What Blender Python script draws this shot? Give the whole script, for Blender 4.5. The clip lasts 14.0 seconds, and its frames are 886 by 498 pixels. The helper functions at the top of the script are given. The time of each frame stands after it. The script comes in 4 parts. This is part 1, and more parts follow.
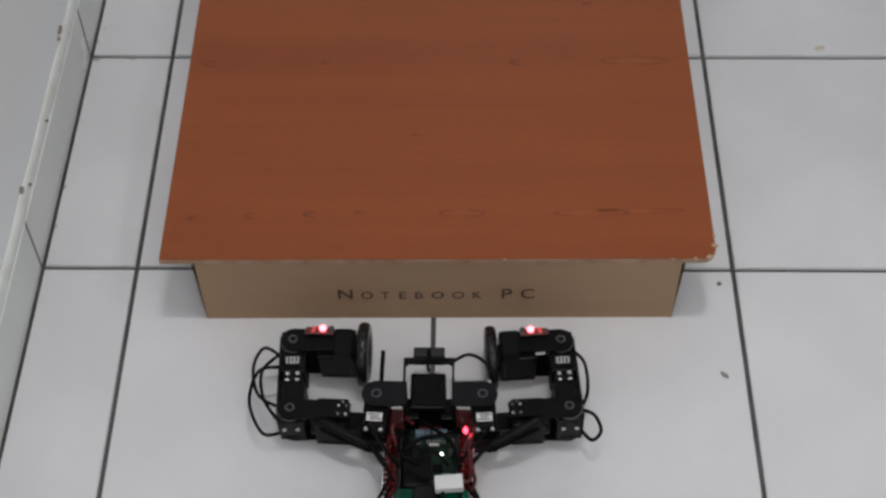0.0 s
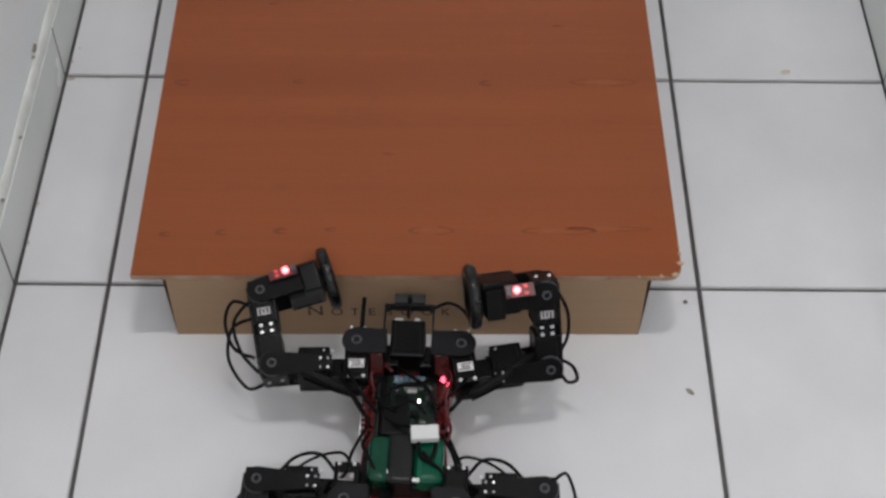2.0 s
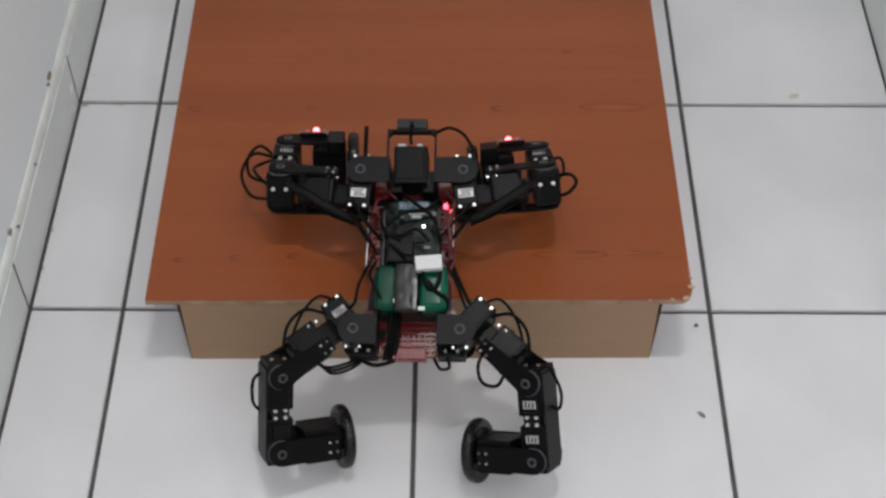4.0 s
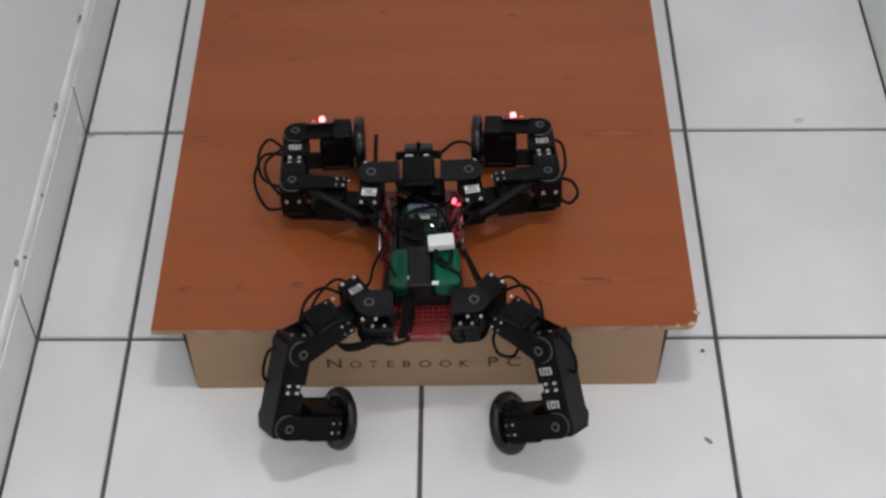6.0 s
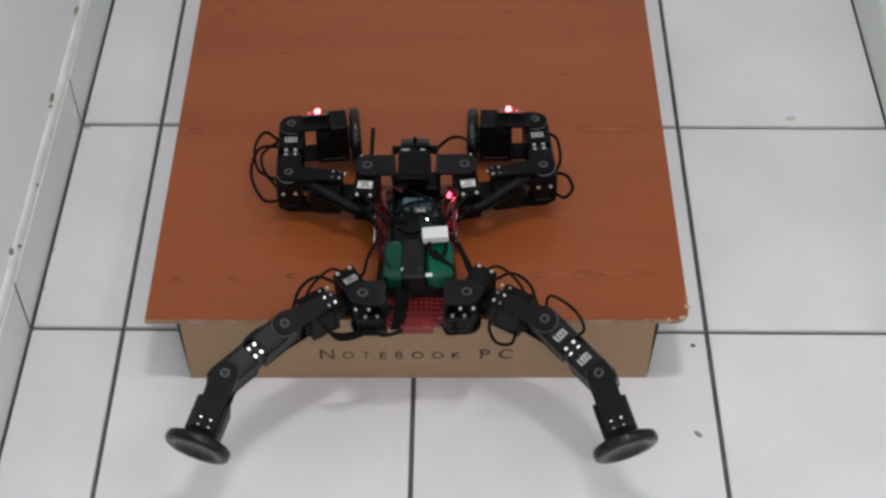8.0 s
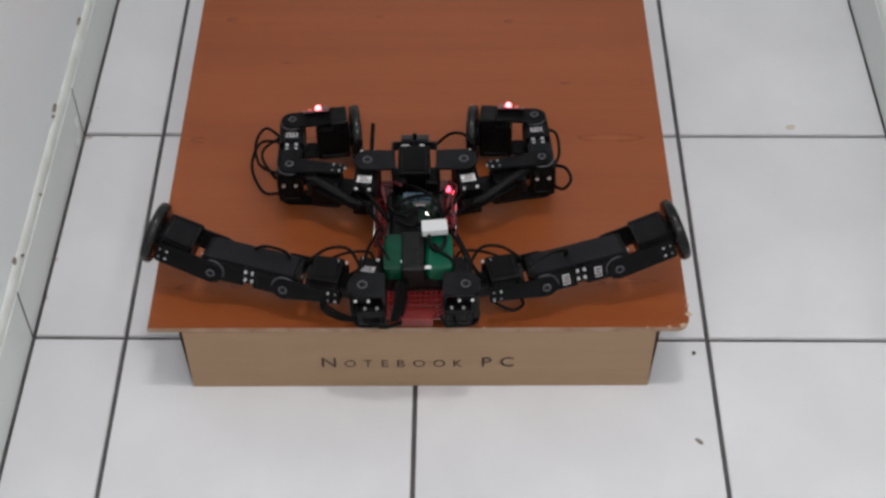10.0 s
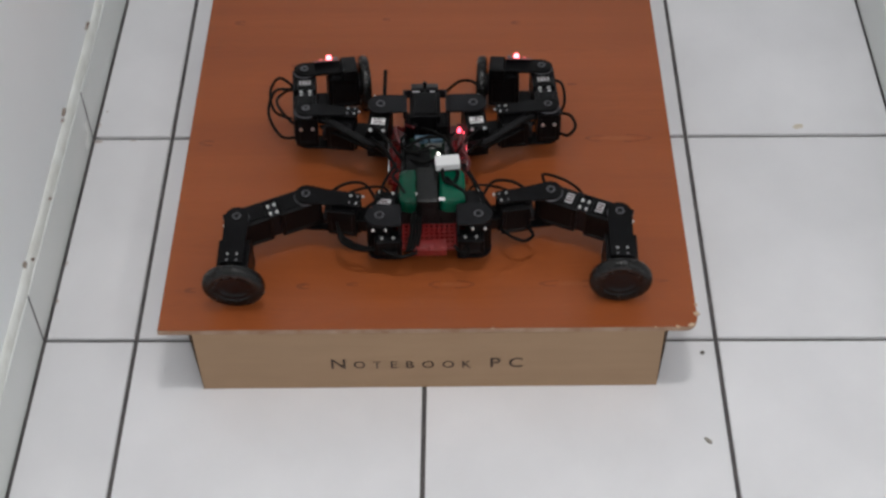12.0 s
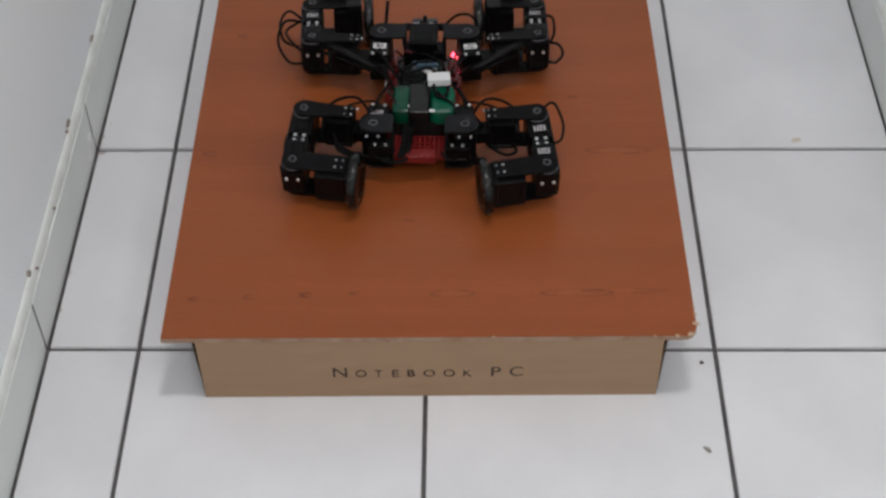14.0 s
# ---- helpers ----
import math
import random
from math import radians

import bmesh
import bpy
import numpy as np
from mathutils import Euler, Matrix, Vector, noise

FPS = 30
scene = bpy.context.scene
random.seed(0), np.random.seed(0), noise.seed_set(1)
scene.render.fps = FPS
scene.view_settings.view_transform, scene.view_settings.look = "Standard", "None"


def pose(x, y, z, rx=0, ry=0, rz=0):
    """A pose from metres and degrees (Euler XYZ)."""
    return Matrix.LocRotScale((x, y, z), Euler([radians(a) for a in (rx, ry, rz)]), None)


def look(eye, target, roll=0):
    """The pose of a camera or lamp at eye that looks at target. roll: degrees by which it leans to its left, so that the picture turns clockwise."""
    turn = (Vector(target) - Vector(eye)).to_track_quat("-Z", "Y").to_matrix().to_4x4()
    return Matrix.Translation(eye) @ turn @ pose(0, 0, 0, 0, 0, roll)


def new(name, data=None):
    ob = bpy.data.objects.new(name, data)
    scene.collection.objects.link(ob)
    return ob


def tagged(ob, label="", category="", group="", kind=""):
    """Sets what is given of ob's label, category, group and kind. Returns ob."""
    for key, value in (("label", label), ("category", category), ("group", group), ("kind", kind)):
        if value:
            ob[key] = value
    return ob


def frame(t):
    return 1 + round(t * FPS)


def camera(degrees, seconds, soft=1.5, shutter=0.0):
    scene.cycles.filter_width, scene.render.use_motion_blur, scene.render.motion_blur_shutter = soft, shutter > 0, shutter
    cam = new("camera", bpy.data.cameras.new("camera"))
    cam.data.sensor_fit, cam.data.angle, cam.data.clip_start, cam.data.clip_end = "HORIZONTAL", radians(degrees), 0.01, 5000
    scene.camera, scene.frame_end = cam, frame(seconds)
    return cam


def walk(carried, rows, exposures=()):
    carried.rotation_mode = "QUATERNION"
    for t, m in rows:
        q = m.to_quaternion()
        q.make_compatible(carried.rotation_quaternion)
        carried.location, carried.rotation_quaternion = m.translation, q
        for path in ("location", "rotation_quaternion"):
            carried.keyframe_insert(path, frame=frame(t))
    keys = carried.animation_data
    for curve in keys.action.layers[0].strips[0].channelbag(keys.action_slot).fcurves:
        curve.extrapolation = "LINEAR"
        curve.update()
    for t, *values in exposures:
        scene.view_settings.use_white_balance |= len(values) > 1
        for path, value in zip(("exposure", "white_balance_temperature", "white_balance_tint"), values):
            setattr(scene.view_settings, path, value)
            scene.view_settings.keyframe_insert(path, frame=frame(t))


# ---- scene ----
cam = camera(34.2, 14.0, soft=2.7, shutter=0.3)
walk(cam, [
    (0.0, look((0.031, -0.871, 1.147), (0.001, 0.36, -0.429), -0.9)),
    (0.5, look((0.039, -0.881, 1.148), (0.016, 0.368, -0.414), -0.8)),
    (1.0, look((0.036, -0.885, 1.153), (0.012, 0.377, -0.399), -0.4)),
    (1.5, look((0.040, -0.887, 1.153), (0.017, 0.382, -0.394), -0.6)),
    (2.0, look((0.039, -0.890, 1.151), (0.040, 0.374, -0.399), 0.5)),
    (2.5, look((0.034, -0.891, 1.155), (0.033, 0.363, -0.403), 0.4)),
    (3.0, look((0.039, -0.893, 1.155), (0.028, 0.371, -0.395), 0.1)),
    (3.5, look((0.034, -0.895, 1.157), (0.025, 0.383, -0.382), 0.1)),
    (6.0, look((0.042, -0.893, 1.163), (0.015, 0.42, -0.345), -1.1)),
    (6.5, look((0.036, -0.898, 1.163), (0.021, 0.421, -0.340), 0.0)),
    (7.0, look((0.036, -0.902, 1.163), (0.028, 0.419, -0.339), 0.3)),
    (7.5, look((0.038, -0.904, 1.163), (0.027, 0.415, -0.340), 0.0)),
    (8.0, look((0.041, -0.906, 1.163), (0.025, 0.410, -0.343), -0.2)),
    (10.5, look((0.041, -0.912, 1.166), (0.023, 0.422, -0.323), -0.5)),
    (11.0, look((0.044, -0.912, 1.168), (0.024, 0.427, -0.317), -0.7)),
    (11.5, look((0.043, -0.914, 1.168), (0.016, 0.424, -0.318), -0.9)),
    (12.0, look((0.043, -0.915, 1.167), (0.011, 0.415, -0.326), -1.2)),
    (12.5, look((0.043, -0.921, 1.168), (0.006, 0.434, -0.302), -1.2)),
    (13.0, look((0.042, -0.924, 1.171), (0.002, 0.432, -0.299), -1.3)),
    (13.5, look((0.041, -0.929, 1.169), (0.010, 0.426, -0.302), -1.0)),
    (14.0, look((0.039, -0.932, 1.167), (0.011, 0.421, -0.305), -0.9)),
], exposures=[(0.0, -0.20), (0.5, -0.08), (1.5, -0.04), (3.0, 0.0), (6.0, 0.13), (8.0, 0.16), (11.0, 0.13), (14.0, 0.05)])

# ---- light: three unseen ceiling strip lamps, the rear one added as fill ----
world = bpy.data.worlds.new("world")
scene.world = world
world.use_nodes = True
world.node_tree.nodes["Background"].inputs[0].default_value = (0.80, 0.86, 1.0, 1)
world.node_tree.nodes["Background"].inputs[1].default_value = 0.15


def unseen_ceiling_light(x, y, sx, sy, watts, colour):
    lamp = bpy.data.lights.new("unseen_ceiling_light", "AREA")
    lamp.shape, lamp.size, lamp.size_y, lamp.energy, lamp.color = "RECTANGLE", sx, sy, watts, colour
    ob = new("unseen_ceiling_light", lamp)
    ob.matrix_basis = look((x, y, 2.50), (x, y, 0))
    return ob


unseen_ceiling_light(0.14, -0.12, 0.30, 0.10, 11.3, (1.0, 0.98, 0.975))
unseen_ceiling_light(1.60, -0.75, 0.10, 1.20, 5.3, (1.0, 0.98, 0.975))
# rear lamp has no known source; added to brighten the carton's front
unseen_ceiling_light(0.50, -1.85, 1.16, 0.10, 13.6, (1.0, 0.98, 0.975))


# ---- materials ----
def rgb(c):
    return (*c, 1.0)


def material(name, colour, rough=0.5, metal=0.0, second=None, scale=8.0, stretch=(1, 1, 1), bump=0.0, bump_scale=120.0, vary=0.0, spec=0.5, detail=4.0):
    """Principled surface; second: a colour mixed in by large noise; vary: shift of brightness from object to object."""
    m = bpy.data.materials.new(name)
    m.use_nodes = True
    nt = m.node_tree
    bsdf = nt.nodes["Principled BSDF"]
    bsdf.inputs["Base Color"].default_value = rgb(colour)
    bsdf.inputs["Roughness"].default_value = rough
    bsdf.inputs["Metallic"].default_value = metal
    bsdf.inputs["Specular IOR Level"].default_value = spec
    coord = nt.nodes.new("ShaderNodeTexCoord")
    mapping = nt.nodes.new("ShaderNodeMapping")
    mapping.inputs["Scale"].default_value = stretch
    nt.links.new(coord.outputs["Object"], mapping.inputs[0])
    last = None
    if second:
        n1 = nt.nodes.new("ShaderNodeTexNoise")
        n1.inputs["Scale"].default_value = scale
        n1.inputs["Detail"].default_value = detail
        nt.links.new(mapping.outputs[0], n1.inputs["Vector"])
        ramp = nt.nodes.new("ShaderNodeValToRGB")
        ramp.color_ramp.elements[0].position, ramp.color_ramp.elements[1].position = 0.35, 0.68
        ramp.color_ramp.elements[0].color, ramp.color_ramp.elements[1].color = rgb(colour), rgb(second)
        nt.links.new(n1.outputs["Fac"], ramp.inputs[0])
        last = ramp.outputs[0]
        nt.links.new(last, bsdf.inputs["Base Color"])
        rr = nt.nodes.new("ShaderNodeMapRange")
        rr.inputs["To Min"].default_value, rr.inputs["To Max"].default_value = rough * 0.85, min(1.0, rough * 1.2)
        nt.links.new(n1.outputs["Fac"], rr.inputs["Value"])
        nt.links.new(rr.outputs[0], bsdf.inputs["Roughness"])
    if vary:
        info = nt.nodes.new("ShaderNodeObjectInfo")
        mr = nt.nodes.new("ShaderNodeMapRange")
        mr.inputs["To Min"].default_value, mr.inputs["To Max"].default_value = 1 - vary, 1 + vary
        hsv = nt.nodes.new("ShaderNodeHueSaturation")
        nt.links.new(info.outputs["Random"], mr.inputs["Value"])
        nt.links.new(mr.outputs[0], hsv.inputs["Value"])
        if last:
            nt.links.new(last, hsv.inputs["Color"])
        else:
            hsv.inputs["Color"].default_value = rgb(colour)
        nt.links.new(hsv.outputs[0], bsdf.inputs["Base Color"])
    if bump:
        n2 = nt.nodes.new("ShaderNodeTexNoise")
        n2.inputs["Scale"].default_value = bump_scale
        n2.inputs["Detail"].default_value = 3.0
        nt.links.new(mapping.outputs[0], n2.inputs["Vector"])
        b = nt.nodes.new("ShaderNodeBump")
        b.inputs["Strength"].default_value = bump
        b.inputs["Distance"].default_value = 0.002
        nt.links.new(n2.outputs["Fac"], b.inputs["Height"])
        nt.links.new(b.outputs[0], bsdf.inputs["Normal"])
    return m


def glow(name, colour, strength):
    m = bpy.data.materials.new(name)
    m.use_nodes = True
    bsdf = m.node_tree.nodes["Principled BSDF"]
    bsdf.inputs["Base Color"].default_value = rgb(colour)
    bsdf.inputs["Emission Color"].default_value = rgb(colour)
    bsdf.inputs["Emission Strength"].default_value = strength
    return m


def wood_material():
    """Red-brown laminate with long grain along x, two rows of small knots."""
    m = material("laminate_wood", (0.267, 0.0665, 0.0160), 0.36, spec=0.40)
    nt = m.node_tree
    bsdf = nt.nodes["Principled BSDF"]
    coord = nt.nodes.new("ShaderNodeTexCoord")

    def grain(scale, detail, stretch, distort):
        mp = nt.nodes.new("ShaderNodeMapping")
        mp.inputs["Scale"].default_value = stretch
        n = nt.nodes.new("ShaderNodeTexNoise")
        n.inputs["Scale"].default_value, n.inputs["Detail"].default_value, n.inputs["Distortion"].default_value = scale, detail, distort
        nt.links.new(coord.outputs["Object"], mp.inputs[0])
        nt.links.new(mp.outputs[0], n.inputs["Vector"])
        return n.outputs["Fac"]

    wide, fine, cloud = grain(8, 4, (0.14, 2.6, 1), 0.35), grain(60, 5, (0.05, 3.0, 1), 0.2), grain(3.2, 2, (1, 1, 1), 0)
    add = nt.nodes.new("ShaderNodeMath")
    add.operation = "MULTIPLY_ADD"
    add.inputs[1].default_value = 0.30
    nt.links.new(fine, add.inputs[0])
    nt.links.new(wide, add.inputs[2])
    add2 = nt.nodes.new("ShaderNodeMath")
    add2.operation = "MULTIPLY_ADD"
    add2.inputs[1].default_value = 0.25
    nt.links.new(cloud, add2.inputs[0])
    nt.links.new(add.outputs[0], add2.inputs[2])
    ramp = nt.nodes.new("ShaderNodeValToRGB")
    e = ramp.color_ramp.elements
    e[0].position, e[0].color = 0.50, rgb((0.238, 0.0572, 0.0145))
    e[1].position, e[1].color = 1.02, rgb((0.300, 0.0755, 0.0200))
    mid = e.new(0.76)
    mid.color = rgb((0.267, 0.0665, 0.0160))
    nt.links.new(add2.outputs[0], ramp.inputs[0])
    # long oval growth rings round scattered eyes
    mp = nt.nodes.new("ShaderNodeMapping")
    mp.inputs["Scale"].default_value = (5.5, 27.0, 1)
    eyes = nt.nodes.new("ShaderNodeTexVoronoi")
    eyes.inputs["Scale"].default_value = 1.0
    bend = nt.nodes.new("ShaderNodeVectorMath")
    bend.operation = "ADD"
    soft_noise = nt.nodes.new("ShaderNodeTexNoise")
    soft_noise.inputs["Scale"].default_value, soft_noise.inputs["Detail"].default_value = 2.2, 3.0
    nt.links.new(coord.outputs["Object"], mp.inputs[0])
    nt.links.new(mp.outputs[0], soft_noise.inputs["Vector"])
    scaled = nt.nodes.new("ShaderNodeVectorMath")
    scaled.operation = "SCALE"
    scaled.inputs["Scale"].default_value = 0.35
    nt.links.new(soft_noise.outputs["Color"], scaled.inputs[0])
    nt.links.new(mp.outputs[0], bend.inputs[0])
    nt.links.new(scaled.outputs[0], bend.inputs[1])
    nt.links.new(bend.outputs[0], eyes.inputs["Vector"])
    wave = nt.nodes.new("ShaderNodeMath")
    wave.operation = "MULTIPLY"
    wave.inputs[1].default_value = 42.0
    sine = nt.nodes.new("ShaderNodeMath")
    sine.operation = "SINE"
    fade = nt.nodes.new("ShaderNodeMapRange")
    fade.inputs["From Min"].default_value, fade.inputs["From Max"].default_value = 0.05, 0.50
    fade.inputs["To Min"].default_value, fade.inputs["To Max"].default_value = 0.035, 0.010
    nt.links.new(eyes.outputs["Distance"], wave.inputs[0])
    nt.links.new(wave.outputs[0], sine.inputs[0])
    nt.links.new(eyes.outputs["Distance"], fade.inputs["Value"])
    rings = nt.nodes.new("ShaderNodeMath")
    rings.operation = "MULTIPLY_ADD"
    rings.inputs[2].default_value = 1.0
    nt.links.new(sine.outputs[0], rings.inputs[0])
    nt.links.new(fade.outputs[0], rings.inputs[1])
    shade = nt.nodes.new("ShaderNodeHueSaturation")
    nt.links.new(ramp.outputs[0], shade.inputs["Color"])
    nt.links.new(rings.outputs[0], shade.inputs["Value"])
    nt.links.new(shade.outputs[0], bsdf.inputs["Base Color"])
    b = nt.nodes.new("ShaderNodeBump")
    b.inputs["Strength"].default_value, b.inputs["Distance"].default_value = 0.05, 0.001
    nt.links.new(fine, b.inputs["Height"])
    nt.links.new(b.outputs[0], bsdf.inputs["Normal"])
    return m


M_TILE = material("glazed_white_tile", (0.690, 0.688, 0.704), 0.20, second=(0.756, 0.753, 0.770), scale=7, bump=0.02, bump_scale=25, vary=0.015)
M_GROUT = material("dark_grout", (0.075, 0.070, 0.072), 0.9, second=(0.13, 0.12, 0.118), scale=30, bump=0.3, bump_scale=400)
M_SKIRT = material("glazed_skirting_tile", (0.68, 0.71, 0.69), 0.25, second=(0.74, 0.76, 0.745), scale=6, bump=0.02, bump_scale=25)
M_WALL = material("painted_wall", (0.87, 0.895, 0.91), 0.5, second=(0.90, 0.925, 0.94), scale=3, bump=0.1, bump_scale=90)
M_CAULK = material("cream_filler", (0.76, 0.775, 0.75), 0.6, second=(0.66, 0.67, 0.63), scale=40, bump=0.3, bump_scale=150)
M_RUST = material("brown_chip", (0.17, 0.12, 0.10), 0.9, second=(0.36, 0.31, 0.27), scale=200)
M_CEIL = material("ceiling_paint", (0.78, 0.78, 0.77), 0.8, second=(0.74, 0.74, 0.73), scale=2)
M_WOOD = wood_material()
M_KNOT = material("wood_knot", (0.168, 0.037, 0.0115), 0.38, spec=0.4, second=(0.215, 0.054, 0.0165), scale=90)
M_SAP = material("pale_knot_core", (0.30, 0.085, 0.027), 0.38, spec=0.4, second=(0.275, 0.074, 0.022), scale=90)
M_EDGE = material("worn_board_edge", (0.40, 0.28, 0.20), 0.8, second=(0.30, 0.17, 0.10), scale=60, bump=0.3, bump_scale=300)
M_CHIP = material("bare_fibreboard", (0.55, 0.42, 0.30), 0.9, second=(0.42, 0.28, 0.18), scale=150)
M_CARD = material("kraft_cardboard", (0.345, 0.220, 0.130), 0.8, second=(0.375, 0.243, 0.147), scale=14, stretch=(1, 1, 6), bump=0.12, bump_scale=180)
# dark brown stands in for the shade inside the carton's side gaps
M_CARDGAP = material("shaded_gap_card", (0.040, 0.026, 0.018), 0.9, spec=0.1, second=(0.060, 0.038, 0.025), scale=60)
M_INK = material("brown_ink", (0.055, 0.032, 0.022), 0.7)
M_BLACK = material("black_abs_plastic", (0.0026, 0.0026, 0.003), 0.34, spec=0.12, second=(0.0045, 0.0045, 0.005), scale=90, bump=0.06, bump_scale=900)
M_GREY = material("charcoal_bracket", (0.0060, 0.0060, 0.0074), 0.42, spec=0.15, second=(0.009, 0.009, 0.0105), scale=80, bump=0.05, bump_scale=900)
M_RUBBER = material("black_rubber", (0.004, 0.004, 0.004), 0.26, spec=0.32, second=(0.009, 0.009, 0.009), scale=120, bump=0.02, bump_scale=700)
M_RIM = material("glossy_black_rim", (0.003, 0.003, 0.004), 0.22, spec=0.35)
M_CABLE = material("black_cable", (0.0028, 0.0028, 0.0028), 0.55, spec=0.10)
M_SLEEVE = material("dull_cable_sleeve", (0.0045, 0.0045, 0.005), 0.6, spec=0.16, second=(0.008, 0.008, 0.009), scale=60, bump=0.2, bump_scale=250)
M_STEEL = material("bright_screw_steel", (0.76, 0.76, 0.75), 0.38, 0.85)
M_DULL = material("dull_screw_steel", (0.26, 0.26, 0.27), 0.42, 0.85)
M_RING = material("grey_horn_ring", (0.09, 0.09, 0.10), 0.4, 0.3)
M_LABEL = material("white_sticker", (0.34, 0.33, 0.34), 0.45, second=(0.48, 0.47, 0.48), scale=300)
M_LABEL2 = material("bright_sticker", (0.66, 0.65, 0.65), 0.45, second=(0.78, 0.77, 0.77), scale=300)
M_PRINT = material("dark_red_print", (0.045, 0.012, 0.014), 0.6)
M_SENSORBOX = material("dark_grey_sensor", (0.020, 0.020, 0.022), 0.5, spec=0.3, second=(0.028, 0.028, 0.030), scale=120)
M_FORK = material("dark_fork_bracket", (0.0030, 0.0030, 0.0035), 0.45, spec=0.09, second=(0.0060, 0.0060, 0.0066), scale=80, bump=0.05, bump_scale=900)
M_RED = material("red_acrylic", (0.15, 0.009, 0.009), 0.24, spec=0.5, second=(0.20, 0.015, 0.014), scale=40)
M_REDWIRE = material("red_wire", (0.085, 0.005, 0.007), 0.4)
M_GREEN = material("green_battery_wrap", (0.0, 0.066, 0.034), 0.16, spec=0.3, second=(0.0, 0.095, 0.050), scale=50, bump=0.06, bump_scale=120)
M_GREEN2 = material("dark_green_wrap", (0.0, 0.032, 0.016), 0.18, spec=0.3, second=(0.0, 0.055, 0.028), scale=50, bump=0.08, bump_scale=120)
M_TAPE = material("black_tape", (0.004, 0.004, 0.004), 0.22, spec=0.30, second=(0.007, 0.007, 0.007), scale=60, bump=0.2, bump_scale=150)
M_PCB = material("green_circuit_board", (0.002, 0.010, 0.006), 0.38, spec=0.2, second=(0.009, 0.030, 0.018), scale=240)
M_BLUE = material("pale_blue_plastic", (0.07, 0.14, 0.20), 0.4)
M_CHROME = material("polished_rod", (0.75, 0.75, 0.76), 0.2, 1.0)
M_WHITE = material("white_plastic", (0.66, 0.66, 0.66), 0.4)
M_GLOWR = glow("red_indicator", (1.0, 0.05, 0.09), 7.0)
M_GLOWP = glow("sensor_light", (1.0, 0.15, 0.18), 6.0)
# brownish board, with red put in for the glow of its light
M_SENSOR = material("brown_board_red_glow_tint", (0.16, 0.030, 0.030), 0.4, second=(0.10, 0.05, 0.05), scale=400)
# weak emission, painted in for the red halo round the sensor light
M_HALO = glow("red_halo_pads", (0.75, 0.10, 0.10), 0.35)
M_GLOWW = glow("white_indicator", (1.0, 0.98, 0.9), 4.0)
M_TUBE = glow("lamp_diffuser", (1.0, 0.97, 0.95), 3.0)
M_DIRT = material("grey_dirt", (0.16, 0.14, 0.12), 0.9, second=(0.09, 0.08, 0.07), scale=300)
M_GRIME = material("brown_grime", (0.34, 0.27, 0.24), 0.8, second=(0.55, 0.50, 0.47), scale=300)
M_LEAF = material("grey_leaf", (0.30, 0.28, 0.25), 0.9, second=(0.20, 0.18, 0.16), scale=300)
M_STAIN = material("tan_stain", (0.52, 0.45, 0.34), 0.5, second=(0.63, 0.59, 0.53), scale=90)


# ---- mesh helpers ----
def part(name, bm, mat, parent=None, label="", unit=1.0, flip=False, smooth=False):
    """Links a bmesh as one mesh object, under parent where given. flip: mirrored in x."""
    bm.transform(Matrix.Diagonal((-unit if flip else unit, unit, unit, 1)))
    if flip:
        bmesh.ops.reverse_faces(bm, faces=bm.faces)
    me = bpy.data.meshes.new(name)
    bm.to_mesh(me)
    bm.free()
    me.materials.append(mat)
    if smooth:
        for p in me.polygons:
            p.use_smooth = True
    ob = new(name, me)
    if parent:
        ob.parent = parent
    return tagged(ob, label) if label else ob


def box(bm, c, s, bevel=0.0, turn=None, seg=2):
    m = Matrix.Translation(c) @ (turn or Matrix()) @ Matrix.Diagonal((*s, 1))
    made = bmesh.ops.create_cube(bm, size=1.0, matrix=m)["verts"]
    if bevel:
        edges = list({e for v in made for e in v.link_edges})
        bmesh.ops.bevel(bm, geom=edges, offset=bevel, segments=seg, affect="EDGES", profile=0.7)
    return bm


AXIS = {"x": Matrix.Rotation(radians(90), 4, "Y"), "y": Matrix.Rotation(radians(90), 4, "X"), "z": Matrix()}


def rod(bm, c, axis, r, h, seg=20, r2=None):
    bmesh.ops.create_cone(bm, cap_ends=True, segments=seg, radius1=r, radius2=r if r2 is None else r2, depth=h, matrix=Matrix.Translation(c) @ AXIS[axis])
    return bm


def ring(bm, c, axis, r, tube, seg=28, sides=8):
    """A torus round the axis."""
    m = Matrix.Translation(c) @ AXIS[axis]
    rows = []
    for i in range(seg):
        a = 2 * math.pi * i / seg
        rows.append([bm.verts.new(m @ Vector(((r + tube * math.cos(b)) * math.cos(a), (r + tube * math.cos(b)) * math.sin(a), tube * math.sin(b))))
                     for b in (2 * math.pi * k / sides for k in range(sides))])
    for i in range(seg):
        for k in range(sides):
            p, q = rows[i], rows[(i + 1) % seg]
            bm.faces.new((p[k], q[k], q[(k + 1) % sides], p[(k + 1) % sides]))
    return bm


def slab(bm, outline, z0, z1, bevel=0.0):
    """A flat plate with the given outline (anticlockwise)."""
    low = [bm.verts.new((x, y, z0)) for x, y in outline]
    top = [bm.verts.new((x, y, z1)) for x, y in outline]
    bm.faces.new(low[::-1])
    f = bm.faces.new(top)
    n = len(low)
    for i in range(n):
        bm.faces.new((low[i], low[(i + 1) % n], top[(i + 1) % n], top[i]))
    if bevel:
        bmesh.ops.bevel(bm, geom=list(f.edges), offset=bevel, segments=2, affect="EDGES")
    return bm


